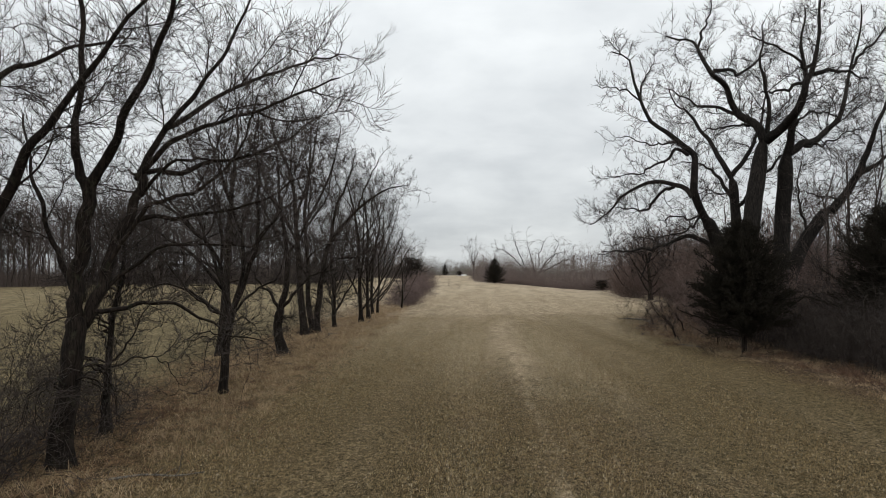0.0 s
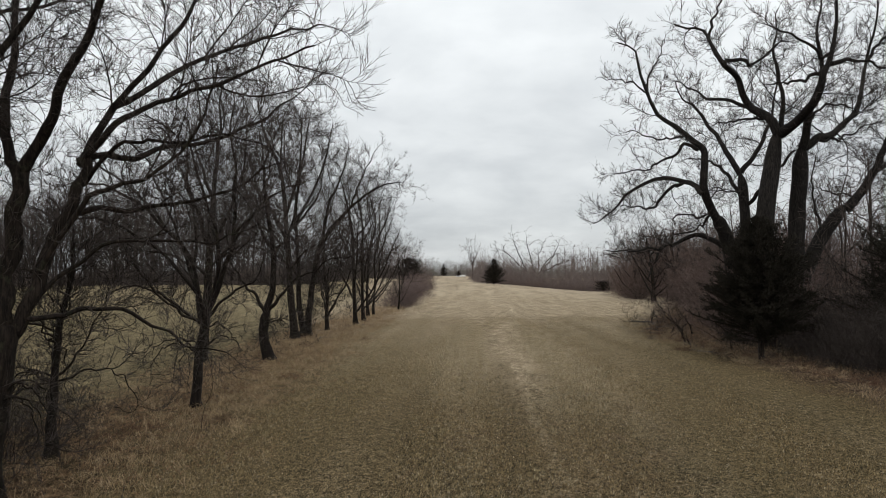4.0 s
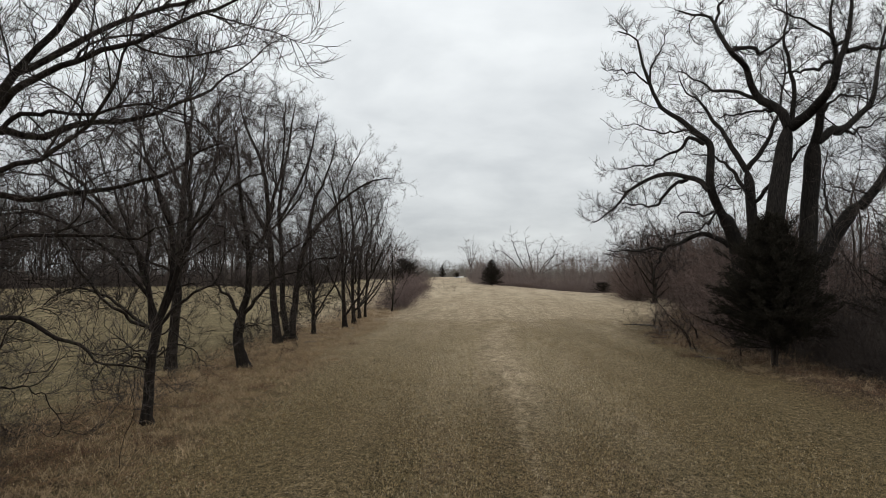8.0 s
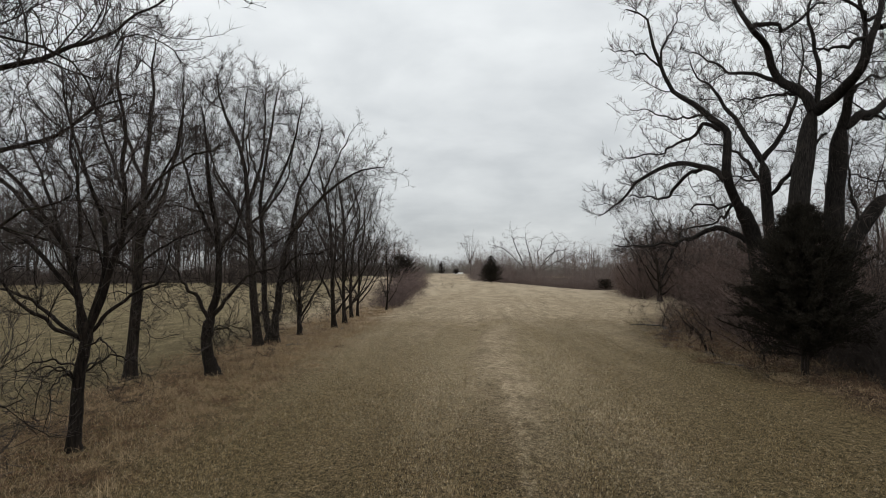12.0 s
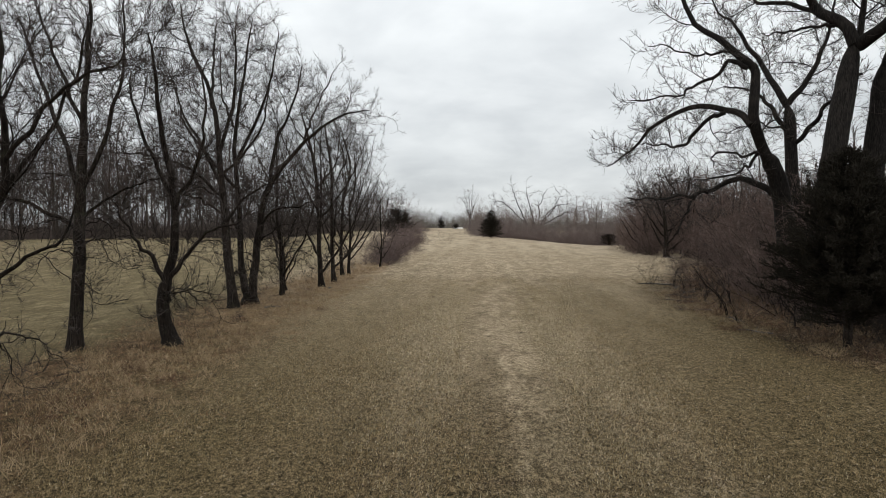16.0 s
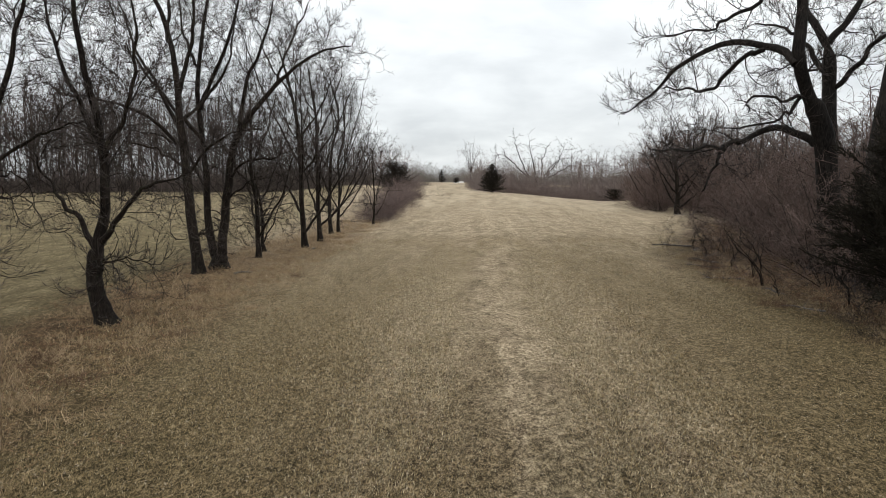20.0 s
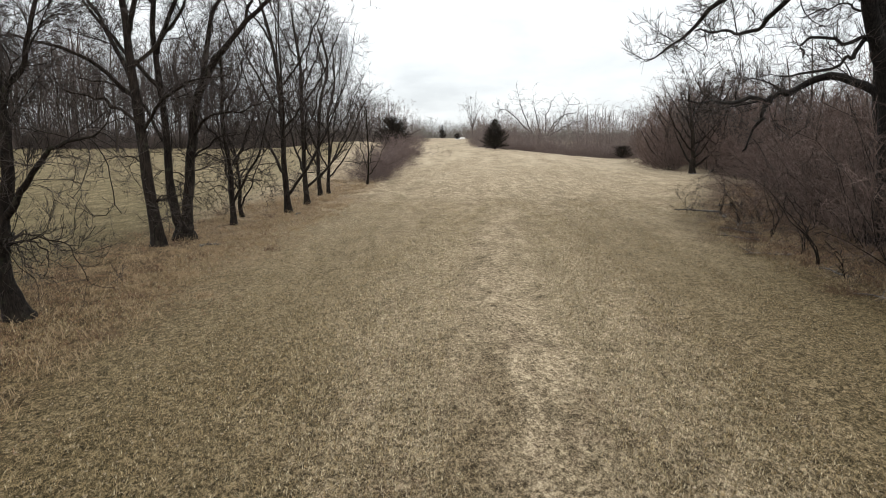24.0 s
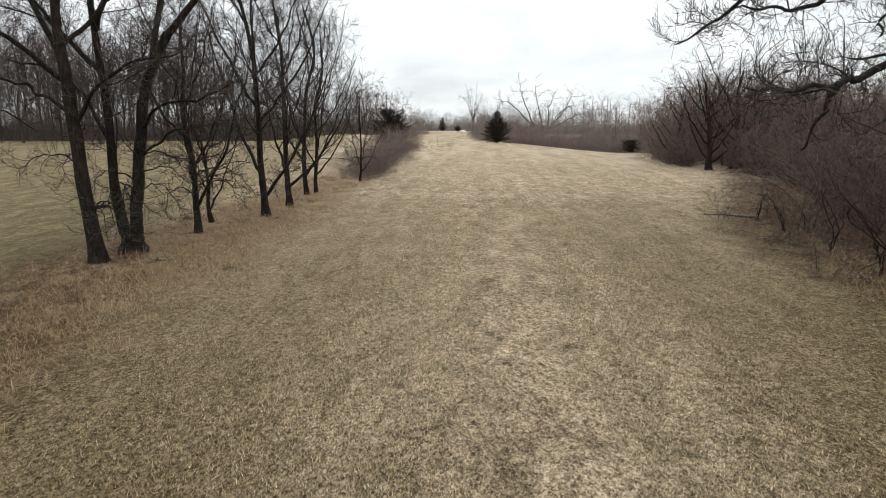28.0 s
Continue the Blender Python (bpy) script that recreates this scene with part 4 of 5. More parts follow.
tree("old_tree", (28.5, 56, 0), [(0, 0, 0), (0.1, 0, 4), (0.5, 0.2, 8.5), (0.6, -0.3, 12.6), (0.4, -1.2, 15.4)], (0.78, 0.56), [
    ([(0.4, -1.2, 15.2), (0.4, -2.0, 16.8), (0.9, -2.0, 18.4), (1.4, -2.0, 19.8), (1.8, -2.0, 22.1), (1.5, -2.0, 24.8), (1.8, -2.0, 27.3)], 0.336, 0.05),
    ([(0.6, -1.2, 15.2), (1.8, -1.0, 16.1), (3.7, 0.0, 16.8), (5.6, 1.0, 18.2), (6.7, 1.5, 19.5), (8.9, 4.0, 22.4), (10.3, 5.5, 24.7), (11.3, 6.0, 27.5), (11.7, 6.0, 30.7)], 0.336, 0.06),
    ([(1.8, -1.0, 16.0), (3.1, -1.0, 15.8), (4.3, -1.0, 16.3), (6.6, -1.0, 17.3)], 0.126, 0.04),
    ([(0.6, -2.0, 17.3), (1.7, -2.0, 18.4), (3.7, -2.0, 18.2), (4.9, -2.0, 17.7)], 0.109, 0.03),
    ([(10.3, 5.5, 24.4), (11.4, 5.5, 26.0), (13.0, 5.5, 27.5), (14.1, 5.5, 29.6)], 0.151, 0.05),
], 32, "tall old bare cottonwood with a thick upright trunk", **GNARL)
tree("old_tree", (31.2, 60, 0), [(0, 0, 0), (0.3, 0, 4.5), (2.0, 0, 8.2), (4.1, 0, 11)], (0.72, 0.55), [
    ([(4.3, 0.0, 10.7), (6.3, 0.0, 13.1), (7.5, 0.0, 15.6), (8.3, 0.0, 17.6), (9.7, 0.0, 20.9), (10.2, 0.0, 25.4)], 0.42, 0.06),
    ([(6.8, 0.0, 14.1), (9.9, 0.0, 15.8), (13.0, 0.0, 19.3)], 0.235, 0.05),
    ([(5.0, 0.0, 11.8), (3.3, 0.0, 12.3), (1.8, 0.0, 12.6), (0.8, 0.0, 13.0)], 0.084, 0.03),
    ([(2.4, 0.0, 8.1), (1.7, 0.0, 10.4), (1.3, 0.0, 12.9), (1.7, 0.0, 15.4)], 0.134, 0.04),
], 33, "old bare cottonwood leaning outward", **GNARL)


# ---- junipers ----
def juniper(at, h, w, n, seed, label, taper=False):
    """A dark, dense juniper: a trunk, boughs and thousands of scaly sprays."""
    rng = np.random.default_rng(seed)
    top = new("juniper")
    top.location = at
    tagged(top, label, "juniper", "junipers")
    trunk = np.array([(0, 0, -0.2), (0.05, 0, h * 0.3), (0, 0.05, h * 0.65), (0, 0, h * 0.97)])
    p = spline(trunk, 10)
    v, f = tubes(p[None], (np.linspace(1, 0.1, 10) * h * 0.022)[None], 8)
    child("trunk", mesh_from("trunk", v, [f], BARK), top)
    m = int(h * 55) + 160
    s = rng.uniform(0.015 if taper else 0.11, 0.97, m)
    az = rng.uniform(0, 2 * np.pi, m)
    lobes = 1 + 0.17 * np.sin(az * 3 + s * 9 + seed) + 0.15 * np.sin(az * 5 - s * 14 + seed)
    reach = w * 0.5 * (np.interp(s, [0, 0.07, 0.18, 1], [0.7, 0.95, 1.0, 0.06]) if taper else np.interp(s, [0, 0.1, 0.28, 0.55, 0.78, 1], [0.5, 0.82, 1.0, 0.84, 0.52, 0.05])) * lobes * rng.uniform(0.68, 1.22, m)
    d = np.stack([np.cos(az), np.sin(az), rng.uniform(0.0, 0.55, m)], 1)
    base = np.stack([np.zeros(m), np.zeros(m), s * h], 1)
    bp, br = grow(base, unit(d), reach, reach * 0.012 + 0.006, rng, 6, 0.1, 0.05)
    v, f = tubes(bp, br, 4)
    tagged(child("boughwork", mesh_from("boughwork", v, [f], BARK), top), kind="stuff")
    idx = rng.choice(m, n, p=reach / reach.sum())
    t = rng.uniform(0.25, 1.0, n) ** 0.7
    q = t * 5
    i = np.minimum(q.astype(int), 4)
    fr = (q - i)[:, None]
    o = bp[idx, i] * (1 - fr) + bp[idx, i + 1] * fr + rng.normal(0, 0.028 * w * 0.5, (n, 3))
    dirs = unit(unit(bp[idx, 5] - bp[idx, 0]) * 0.7 + rng.normal(0, 0.55, (n, 3)) + np.array([0, 0, 0.35]))
    ln = rng.uniform(0.10, 0.27, n) * (0.55 + h * 0.06)
    u = unit(np.cross(dirs, rng.normal(size=(n, 3))))
    k = np.cross(dirs, u)
    wd = (ln * 0.10)[:, None]
    tip = o + dirs * ln[:, None]
    verts = np.stack([o + u * wd, o + (-0.5 * u + 0.87 * k) * wd, o + (-0.5 * u - 0.87 * k) * wd, tip], 1).reshape(-1, 3)
    b = np.arange(n)[:, None] * 4
    faces = np.concatenate([b + np.array([c]) for c in ((0, 1, 3), (1, 2, 3), (2, 0, 3))])
    tagged(child("foliage", mesh_from("foliage", verts, [faces], NEEDLE, False), top), kind="stuff")
    return top


juniper((19.8, 43.6, 0), 8.9, 6.4, 48000, 41, "large dark juniper at the edge of the wood")
juniper((27.6, 40.5, 0), 9.6, 7.4, 32000, 42, "tall dark juniper among bare brush")
juniper(on_ground(13.0, 167), 6.4, 6.0, 16000, 43, "dark cone-shaped juniper standing alone by a hedge", True)
juniper(on_ground(-7.2, 147), 6.6, 8.0, 10000, 44, "spreading dark juniper above a hedge of shrubs")
juniper(on_ground(39.0, 162), 2.6, 4.6, 5000, 47, "low spreading dark evergreen in the field corner")
juniper(on_ground(1.0, 390), 7.8, 5.4, 4000, 45, "small distant dark juniper on the far rise", True)
juniper(on_ground(8.0, 330), 3.0, 3.8, 2000, 46, "low distant round juniper on the far rise")


# ---- brush, hedges and woods ----
def shrub(at, h, w, stems, seed, label, mats, group):
    """A bare shrub: many arching stems with side twigs."""
    rng = np.random.default_rng(seed)
    top = new("bare_shrub")
    top.location = at
    tagged(top, label, "shrub", group)
    az = rng.uniform(0, 2 * np.pi, stems)
    rr = rng.uniform(0, 0.28, stems) * w
    base = np.stack([np.cos(az) * rr, np.sin(az) * rr, np.full(stems, -0.1)], 1)
    d = unit(np.stack([np.cos(az) * 0.45 * w / h, np.sin(az) * 0.45 * w / h, np.ones(stems)], 1) + rng.normal(0, 0.16, (stems, 3)))
    stems = max(5, int(stems * 0.62))
    az, rr, base, d = az[:stems], rr[:stems], base[:stems], d[:stems]
    a = grow(base, d, h * (0.45 + 0.85 * rng.uniform(0, 1, stems) ** 1.6), np.full(stems, 0.0034 * h), rng, 7, 0.27, 0.02)
    b = sprout(a[0], a[1], rng, 13.0 / h, 0.10, 1, 55, h * 0.34, 0.4, 4, 0.32, 0.05, 0.006)
    c = sprout(b[0], b[1], rng, 30.0 / h, 0.12, 1, 52, h * 0.15, 0.3, 2, 0.15, 0.03, 0.006)
    v, f = tubes(a[0], a[1], 3)
    tagged(child("stemwork", mesh_from("stemwork", v, [f], mats[0]), top), kind="stuff")
    v, f = join([tubes(b[0], np.maximum(b[1], 0.0013 * h), 3), slivers(c[0], 0.0015 * h, rng)])
    tagged(child("crown", mesh_from("crown", v, f, mats[1]), top), kind="stuff")
    return top


def wood_edge(y):
    """Where the wood on one side of the meadow begins."""
    return float(np.interp(y, [0, 30, 45, 56, 66, 74, 93, 110, 119, 126, 136, 150, 164], [21, 21.5, 20.8, 20.0, 22.0, 25, 34.5, 37, 36, 32.5, 33, 37, 41]))


def place(x, y, s, turn, sz=None):
    return Matrix.Translation(on_ground(x, y, 0.05)) @ Matrix.Rotation(turn, 4, "Z") @ Matrix.Diagonal((s, s, sz or s, 1))


rng = np.random.default_rng(77)
WOOD = "shrubs of the wood's edge"
protos = [shrub((x, y, 0), h, w, st, sd, "dense red-brown bare brush at the wood's edge", (BARK, TWIG_RED), WOOD)
          for x, y, h, w, st, sd in ((25.5, 62.5, 6.0, 4.5, 40, 51), (22.8, 53.5, 7.5, 5.0, 40, 52), (24.5, 59.0, 8.5, 5.5, 40, 53), (23.0, 68.0, 4.6, 4.2, 36, 54))]
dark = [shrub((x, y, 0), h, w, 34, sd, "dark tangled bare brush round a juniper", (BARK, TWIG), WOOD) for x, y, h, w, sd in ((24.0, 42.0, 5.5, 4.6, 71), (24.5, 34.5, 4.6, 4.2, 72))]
for i in range(86):
    y = 26 + 124 * (i + rng.uniform(0, 1)) / 86
    depth = rng.uniform(0, 1) ** 1.6
    x = wood_edge(y) + (1.5 if y < 58 else 3.8) + depth * 15
    if any((x - a) ** 2 + (y - b) ** 2 < 6 for a, b in ((25.5, 59.5), (32, 71), (25, 55.4), (28.5, 56), (31.2, 60), (19.8, 43.6), (27.6, 40.5))):
        continue
    s = rng.uniform(0.75, 1.15) * (0.75 + 0.5 * min(depth * 2, 1))
    copy_thing((dark[i % 2] if y < 50 else protos[int(rng.integers(0, 4))]), place(x, y, s, rng.uniform(0, 6.28)))
for x, y, h, w, sd in ((1.8, 146, 2.4, 1.2, 58), (3.3, 143, 1.6, 0.8, 59)):
    shrub(on_ground(x, y), h, w, 5, sd, "small bare sapling standing in the open meadow", (BARK, TWIG), "meadow saplings")
for x, y, h, w, sd in ((17.6, 42.6, 1.9, 2.4, 67), (20.8, 39.6, 2.2, 2.6, 68), (22.6, 36.8, 2.6, 2.6, 69), (21.2, 33.0, 2.2, 2.4, 80), (20.3, 73.0, 3.6, 3.0, 63), (19.0, 63.0, 2.8, 2.6, 64), (17.4, 56.5, 2.4, 2.4, 65), (18.0, 50.0, 2.2, 2.0, 66),
                       (19.2, 45.8, 2.6, 3.0, 81), (18.6, 41.2, 2.4, 3.0, 82), (21.0, 41.8, 3.0, 3.2, 83), (22.2, 39.0, 3.4, 3.2, 84), (22.0, 45.5, 3.4, 3.4, 85), (23.4, 34.8, 3.6, 3.4, 86)):
    shrub((x, y, 0), h, w, 12, sd, "thin twiggy bare shrub in front of the wood", (BARK, TWIG), WOOD)
for x, y, h, w, sd in ((-11.9, 16.2, 4.2, 3.0, 55), (-13.2, 19.6, 3.6, 3.0, 56), (-12.4, 24.0, 3.0, 2.4, 57), (-13.6, 16.4, 4.6, 3.4, 87), (-12.2, 18.0, 3.4, 3.0, 88), (-14.6, 21.0, 4.4, 3.4, 89), (-13.0, 22.4, 3.6, 3.0, 93), (-15.4, 26.0, 3.4, 3.0, 94), (-13.6, 28.0, 2.6, 2.6, 95)):
    shrub((x, y, 0), h, w, 38, sd, "thin bare shrub under the row of trees", (BARK, TWIG), "shrubs under the row")
HEDGE = "shrubs of the hedge"
hp = [shrub(on_ground(x, y), h, w, st, sd, "grey-brown bare shrub in a clipped-looking hedge", (TWIG_HEDGE, TWIG_HEDGE), HEDGE)
      for x, y, h, w, st, sd in ((-5.5, 104, 3.4, 3.6, 34, 61), (-4.8, 109, 3.2, 3.4, 34, 62))]
for i in range(46):
    y = 102 + 43 * i / 45
    x = np.interp(y, [100, 145], [-6.6, -2.2]) + rng.uniform(-2.4, 0.6)
    copy_thing(hp[i % 2], place(x, y, rng.uniform(0.95, 1.3), rng.uniform(0, 6.28)))
for i in range(34):
    f = i / 33
    copy_thing(hp[i % 2], place(15 + 27 * f + rng.uniform(-0.6, 0.6), 172 - 6 * f + rng.uniform(-1, 2), rng.uniform(0.75, 1.0), rng.uniform(0, 6.28)))

FAR = "trees of the far wood"


def wood_tree(at, h, r, n, seed, label, mats=(BARK, TWIG), group=FAR, **kw):
    g = np.random.default_rng(seed)
    tk, lb = auto_limbs(g, h, r, n, 0.24, 1.05, 0.32, sway=0.03)
    return tree("bare_tree", at, tk, (r, r * 0.35), lb, seed, label, group=group, mats=mats, **kw)


dens = dict(sides=(6, 4), fill=420, spread=1.6, step=0.85, reach=5.0, fat=0.016, d2=0.9, l2=1.3, d3=1.1, l3=0.8, jitter=0.3)
wp = [wood_tree(on_ground(-60 - 7 * i, 152 + 3 * (i % 2)), h, 0.26, 7, 70 + i, "tall slender bare tree in the wood across the field", mats=(BARK_WOOD, TWIG_WOOD), **dens) for i, h in enumerate((24, 27, 22, 25, 20))]


def left_edge(x):
    return np.interp(x, [-260, -90, -14], [118, 150, 188])


for i in range(84):
    x = -200 + 182 * (i + rng.uniform(0, 1)) / 84
    y = left_edge(x) + rng.uniform(0, 1) ** 1.5 * 16
    copy_thing(wp[int(rng.integers(0, 5))], place(x, y, rng.uniform(0.7, 1.1) * (1.0 if x < -45 else 0.62), rng.uniform(0, 6.28)))
for i in range(44):
    y = 30 + 140 * (i + rng.uniform(0, 1)) / 44
    x = wood_edge(y) + 5 + rng.uniform(0, 1) ** 1.4 * 26
    if any((x - a) ** 2 + (y - b) ** 2 < 9 for a, b in ((25.5, 59.5), (32, 71), (25, 55.4), (28.5, 56), (31.2, 60), (27.6, 40.5))):
        continue
    copy_thing(wp[int(rng.integers(0, 5))], place(x, y, rng.uniform(0.4, 0.68), rng.uniform(0, 6.28)))


def woods(name, x, y, h, fat, seed, label, mat=None, kinds=6, limbs=6, fill=80, stem=0.0085):
    """A mass of bare trees, too many to count: a few grown forms, each turned and scaled anew."""
    r = np.random.default_rng(seed)
    hm = float(np.mean(h))
    forms = []
    for i in range(kinds):
        tk, lb = auto_limbs(r, hm, hm * stem, limbs, 0.24, 0.9, 0.38, (r.normal(0, 0.05), r.normal(0, 0.05)))
        lines = [limb_line(p, r0, r1, r, 0.012 * hm) for p, r0, r1 in [(tk, hm * stem, hm * stem * 0.3)] + lb]
        free = np.concatenate([around(lines[1:], fill, hm * 0.06, r), egg(fill, (0, 0, hm * 0.64), (hm * 0.30, hm * 0.30, hm * 0.33), r)])
        bw, cw = foliate(lines, free, r, hm * 0.055, fat, hm * 0.3, 9.0 / hm, hm * 0.075, 16.0 / hm, hm * 0.05, jitter=0.3, most=hm * 0.0042, ring=3, thin=1.0)
        pick = lines[0][0][::3], lines[0][1][::3]
        parts = [tubes(pick[0][None], np.maximum(pick[1], fat)[None], 5), bw]
        parts += [tubes(p[None, ::4], np.maximum(q[None, ::4], fat), 3) for p, q in lines[1:]]
        parts.append(cw[1])
        v, f = join(parts)
        forms.append((v, f))
    which = r.integers(0, kinds, len(x))
    out = []
    for i in range(kinds):
        at = np.flatnonzero(which == i)
        v, f = forms[i]
        a, m = r.uniform(0, 6.28, len(at))[:, None], (h[at] / hm)[:, None]
        wx = m * r.uniform(0.85, 1.15, (len(at), 1))
        vx, vy = v[None, :, 0] * np.cos(a) - v[None, :, 1] * np.sin(a), v[None, :, 0] * np.sin(a) + v[None, :, 1] * np.cos(a)
        g = gz(x[at], y[at])[:, None] - 0.2
        w = np.stack([x[at][:, None] + vx * wx, y[at][:, None] + vy * wx, g + v[None, :, 2] * m], -1).reshape(-1, 3)
        step = (np.arange(len(at)) * len(v))[:, None, None]
        for q in f:
            out.append((w, (q[None] + step).reshape(-1, q.shape[1])))
    vs, fs, n, seen = [], {3: [], 4: []}, 0, None
    for w, q in out:
        if w is not seen:
            n0, n, seen = n, n + len(w), w
            vs.append(w)
        fs[q.shape[1]].append(q + n0)
    return tagged(new(name, mesh_from(name, np.concatenate(vs), [np.concatenate(q) for q in fs.values() if q], mat or TWIG_WOOD)), label, "woods", kind="stuff")


def thicket(name, x, y, h, fat, seed, label, mat, per=42, wide=0.9):
    """A mass of low brush: fans of slim stems with finer twigs on them, too many to count."""
    r = np.random.default_rng(seed)
    n = len(x) * per
    swell = np.array([0.35 + 1.15 * noise.noise((p / 9.0, q / 14.0, seed)) ** 2 + 0.75 * abs(noise.noise((p / 31.0, q / 40.0, seed + 5))) + 0.35 for p, q in zip(x, y)])
    hh = np.repeat(h * swell, per) * r.uniform(0.3, 1.15, n)
    o = np.stack([np.repeat(x, per) + r.normal(0, wide, n), np.repeat(y, per) + r.normal(0, wide, n), np.zeros(n)], 1)
    o[:, 2] = gz(o[:, 0], o[:, 1]) - 0.1
    d = unit(np.stack([r.normal(0, 0.48, n), r.normal(0, 0.48, n), np.ones(n)], 1))
    tip = o + d * hh[:, None]
    m = 2 * n
    t = r.uniform(0.3, 0.9, m)[:, None]
    k = np.repeat(np.arange(n), 2)
    o2 = o[k] * (1 - t) + tip[k] * t
    tip2 = o2 + unit(d[k] + r.normal(0, 0.85, (m, 3))) * (hh[k] * r.uniform(0.2, 0.4, m))[:, None]
    a, b = np.concatenate([o, o2]), np.concatenate([tip, tip2])
    w = np.concatenate([np.full(n, fat), np.full(m, fat * 0.7)])[:, None]
    u = unit(np.cross(b - a, r.normal(size=a.shape))) * w
    v = np.stack([a - u, a + u, b], 1).reshape(-1, 3)
    return tagged(new(name, mesh_from(name, v, [np.arange(len(v)).reshape(-1, 3)], mat, False)), label, "brush", kind="stuff")


n = 220
x = rng.uniform(-230, -16, n)
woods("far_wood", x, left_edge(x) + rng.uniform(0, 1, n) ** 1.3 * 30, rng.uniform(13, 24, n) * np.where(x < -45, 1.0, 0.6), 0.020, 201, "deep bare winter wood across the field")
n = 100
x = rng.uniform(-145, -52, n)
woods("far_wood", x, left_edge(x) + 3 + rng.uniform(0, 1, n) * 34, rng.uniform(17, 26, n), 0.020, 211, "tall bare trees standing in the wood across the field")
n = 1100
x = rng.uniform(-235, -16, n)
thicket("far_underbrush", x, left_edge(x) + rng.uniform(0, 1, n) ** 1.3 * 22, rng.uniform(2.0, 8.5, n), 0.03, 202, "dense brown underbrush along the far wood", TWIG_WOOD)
n = 400
y = rng.uniform(28, 200, n)
x = np.array([wood_edge(v) for v in y]) + 6 + rng.uniform(0, 1, n) * 50
tops = rng.uniform(7, 14, n)
near = y < 58
woods("side_wood", x[~near], y[~near], tops[~near], 0.012, 203, "bare winter wood beside the meadow", TWIG_RED)
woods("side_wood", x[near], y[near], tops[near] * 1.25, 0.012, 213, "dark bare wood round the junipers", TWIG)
n = 1150
y = rng.uniform(26, 175, n)
x = np.array([wood_edge(v) for v in y]) + 3.5 + rng.uniform(0, 1, n) ** 1.3 * 35 - np.where(y < 52, 2.2, 0)
x = x + np.where((y > 104) & (y < 136), 7.0, 0)
tops = rng.uniform(2, 6, n)
near = y < 56 + rng.normal(0, 4, n)
thicket("side_underbrush", x[~near], y[~near], tops[~near], 0.014, 207, "red-brown underbrush filling the wood beside the meadow", TWIG_RED, 34)
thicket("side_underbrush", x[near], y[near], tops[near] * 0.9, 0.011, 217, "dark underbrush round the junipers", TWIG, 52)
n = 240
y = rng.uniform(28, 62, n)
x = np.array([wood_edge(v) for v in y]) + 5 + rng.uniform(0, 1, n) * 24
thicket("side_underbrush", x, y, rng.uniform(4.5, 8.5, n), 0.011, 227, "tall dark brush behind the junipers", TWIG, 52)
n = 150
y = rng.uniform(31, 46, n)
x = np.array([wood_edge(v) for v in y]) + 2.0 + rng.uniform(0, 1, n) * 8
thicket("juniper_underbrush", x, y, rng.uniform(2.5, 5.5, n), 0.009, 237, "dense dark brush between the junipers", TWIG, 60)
n = 250
x = 13 + rng.uniform(0, 1, n) ** 1.3 * 170
y = 182 + rng.uniform(0, 1, n) * 80 + np.maximum(0, 30 - x) * 1.5
woods("distant_wood", x, y, rng.uniform(6, 10.5, n) + np.clip((x - 20) * 0.13, 0, 5.5), 0.014, 204, "distant bare brown woodland beyond the hedge", TWIG_FAR_HAZE)
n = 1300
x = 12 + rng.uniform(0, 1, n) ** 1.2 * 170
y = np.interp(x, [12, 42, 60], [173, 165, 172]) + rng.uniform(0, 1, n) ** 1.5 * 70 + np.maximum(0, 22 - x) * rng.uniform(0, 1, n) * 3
thicket("distant_brush", x, y, rng.uniform(1.4, 3.8, n) + np.maximum(0, y - 175) * 0.09, 0.02, 208, "dense grey-brown brush behind the far hedge", TWIG_FAR_HAZE, 44, 1.6)
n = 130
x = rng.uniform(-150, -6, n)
woods("distant_copse", x, rng.uniform(200, 330, n), rng.uniform(5, 10, n), 0.016, 205, "distant bare copse past the end of the row", TWIG_FAR_HAZE)
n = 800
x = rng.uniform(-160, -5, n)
thicket("distant_copse_brush", x, rng.uniform(200, 300, n), rng.uniform(2, 5, n), 0.03, 209, "distant brush under the copse", TWIG_FAR_HAZE, 30, 1.3)
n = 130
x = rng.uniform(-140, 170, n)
woods("horizon_wood", x, rng.uniform(415, 490, n), rng.uniform(8, 14, n), 0.035, 206, "hazy bare woodland on the horizon", TWIG_HAZE)
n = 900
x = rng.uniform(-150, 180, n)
thicket("horizon_brush", x, rng.uniform(405, 480, n), rng.uniform(6, 12, n), 0.07, 210, "brush along the horizon", TWIG_HAZE, 30, 2.0)

n = 16
woods("pale_copse", rng.uniform(-24, -9, n), rng.uniform(205, 240, n), rng.uniform(10, 14.5, n), 0.018, 215, "feathery pale grey trees past the end of the hedge", TWIG_HEDGE)

# spreading trees at the bay of the wood
sp = []
for i, (x, y, h) in enumerate(((41.5, 121, 14), (37.4, 119, 12.5))):
    g = np.random.default_rng(220 + i)
    tk, lb = auto_limbs(g, h, 0.42, 12, 0.10, 0.85, 0.42, (0.03 - 0.14 * i, 0))
    sp.append(tree("bare_tree", on_ground(x, y), tk, (0.5, 0.14), lb, 221 + i, "spreading brown bare tree at the wood's edge", group="trees at the wood's edge", mats=(BARK, TWIG_RED), sides=(8, 5), fill=300, spread=1.2,
                   step=0.6, fat=0.012, d2=2.2, l2=1.0, d3=3.0, l3=0.6, eggs=[(260, (0, 0, h * 0.6), (h * 0.36, h * 0.36, h * 0.36))]))
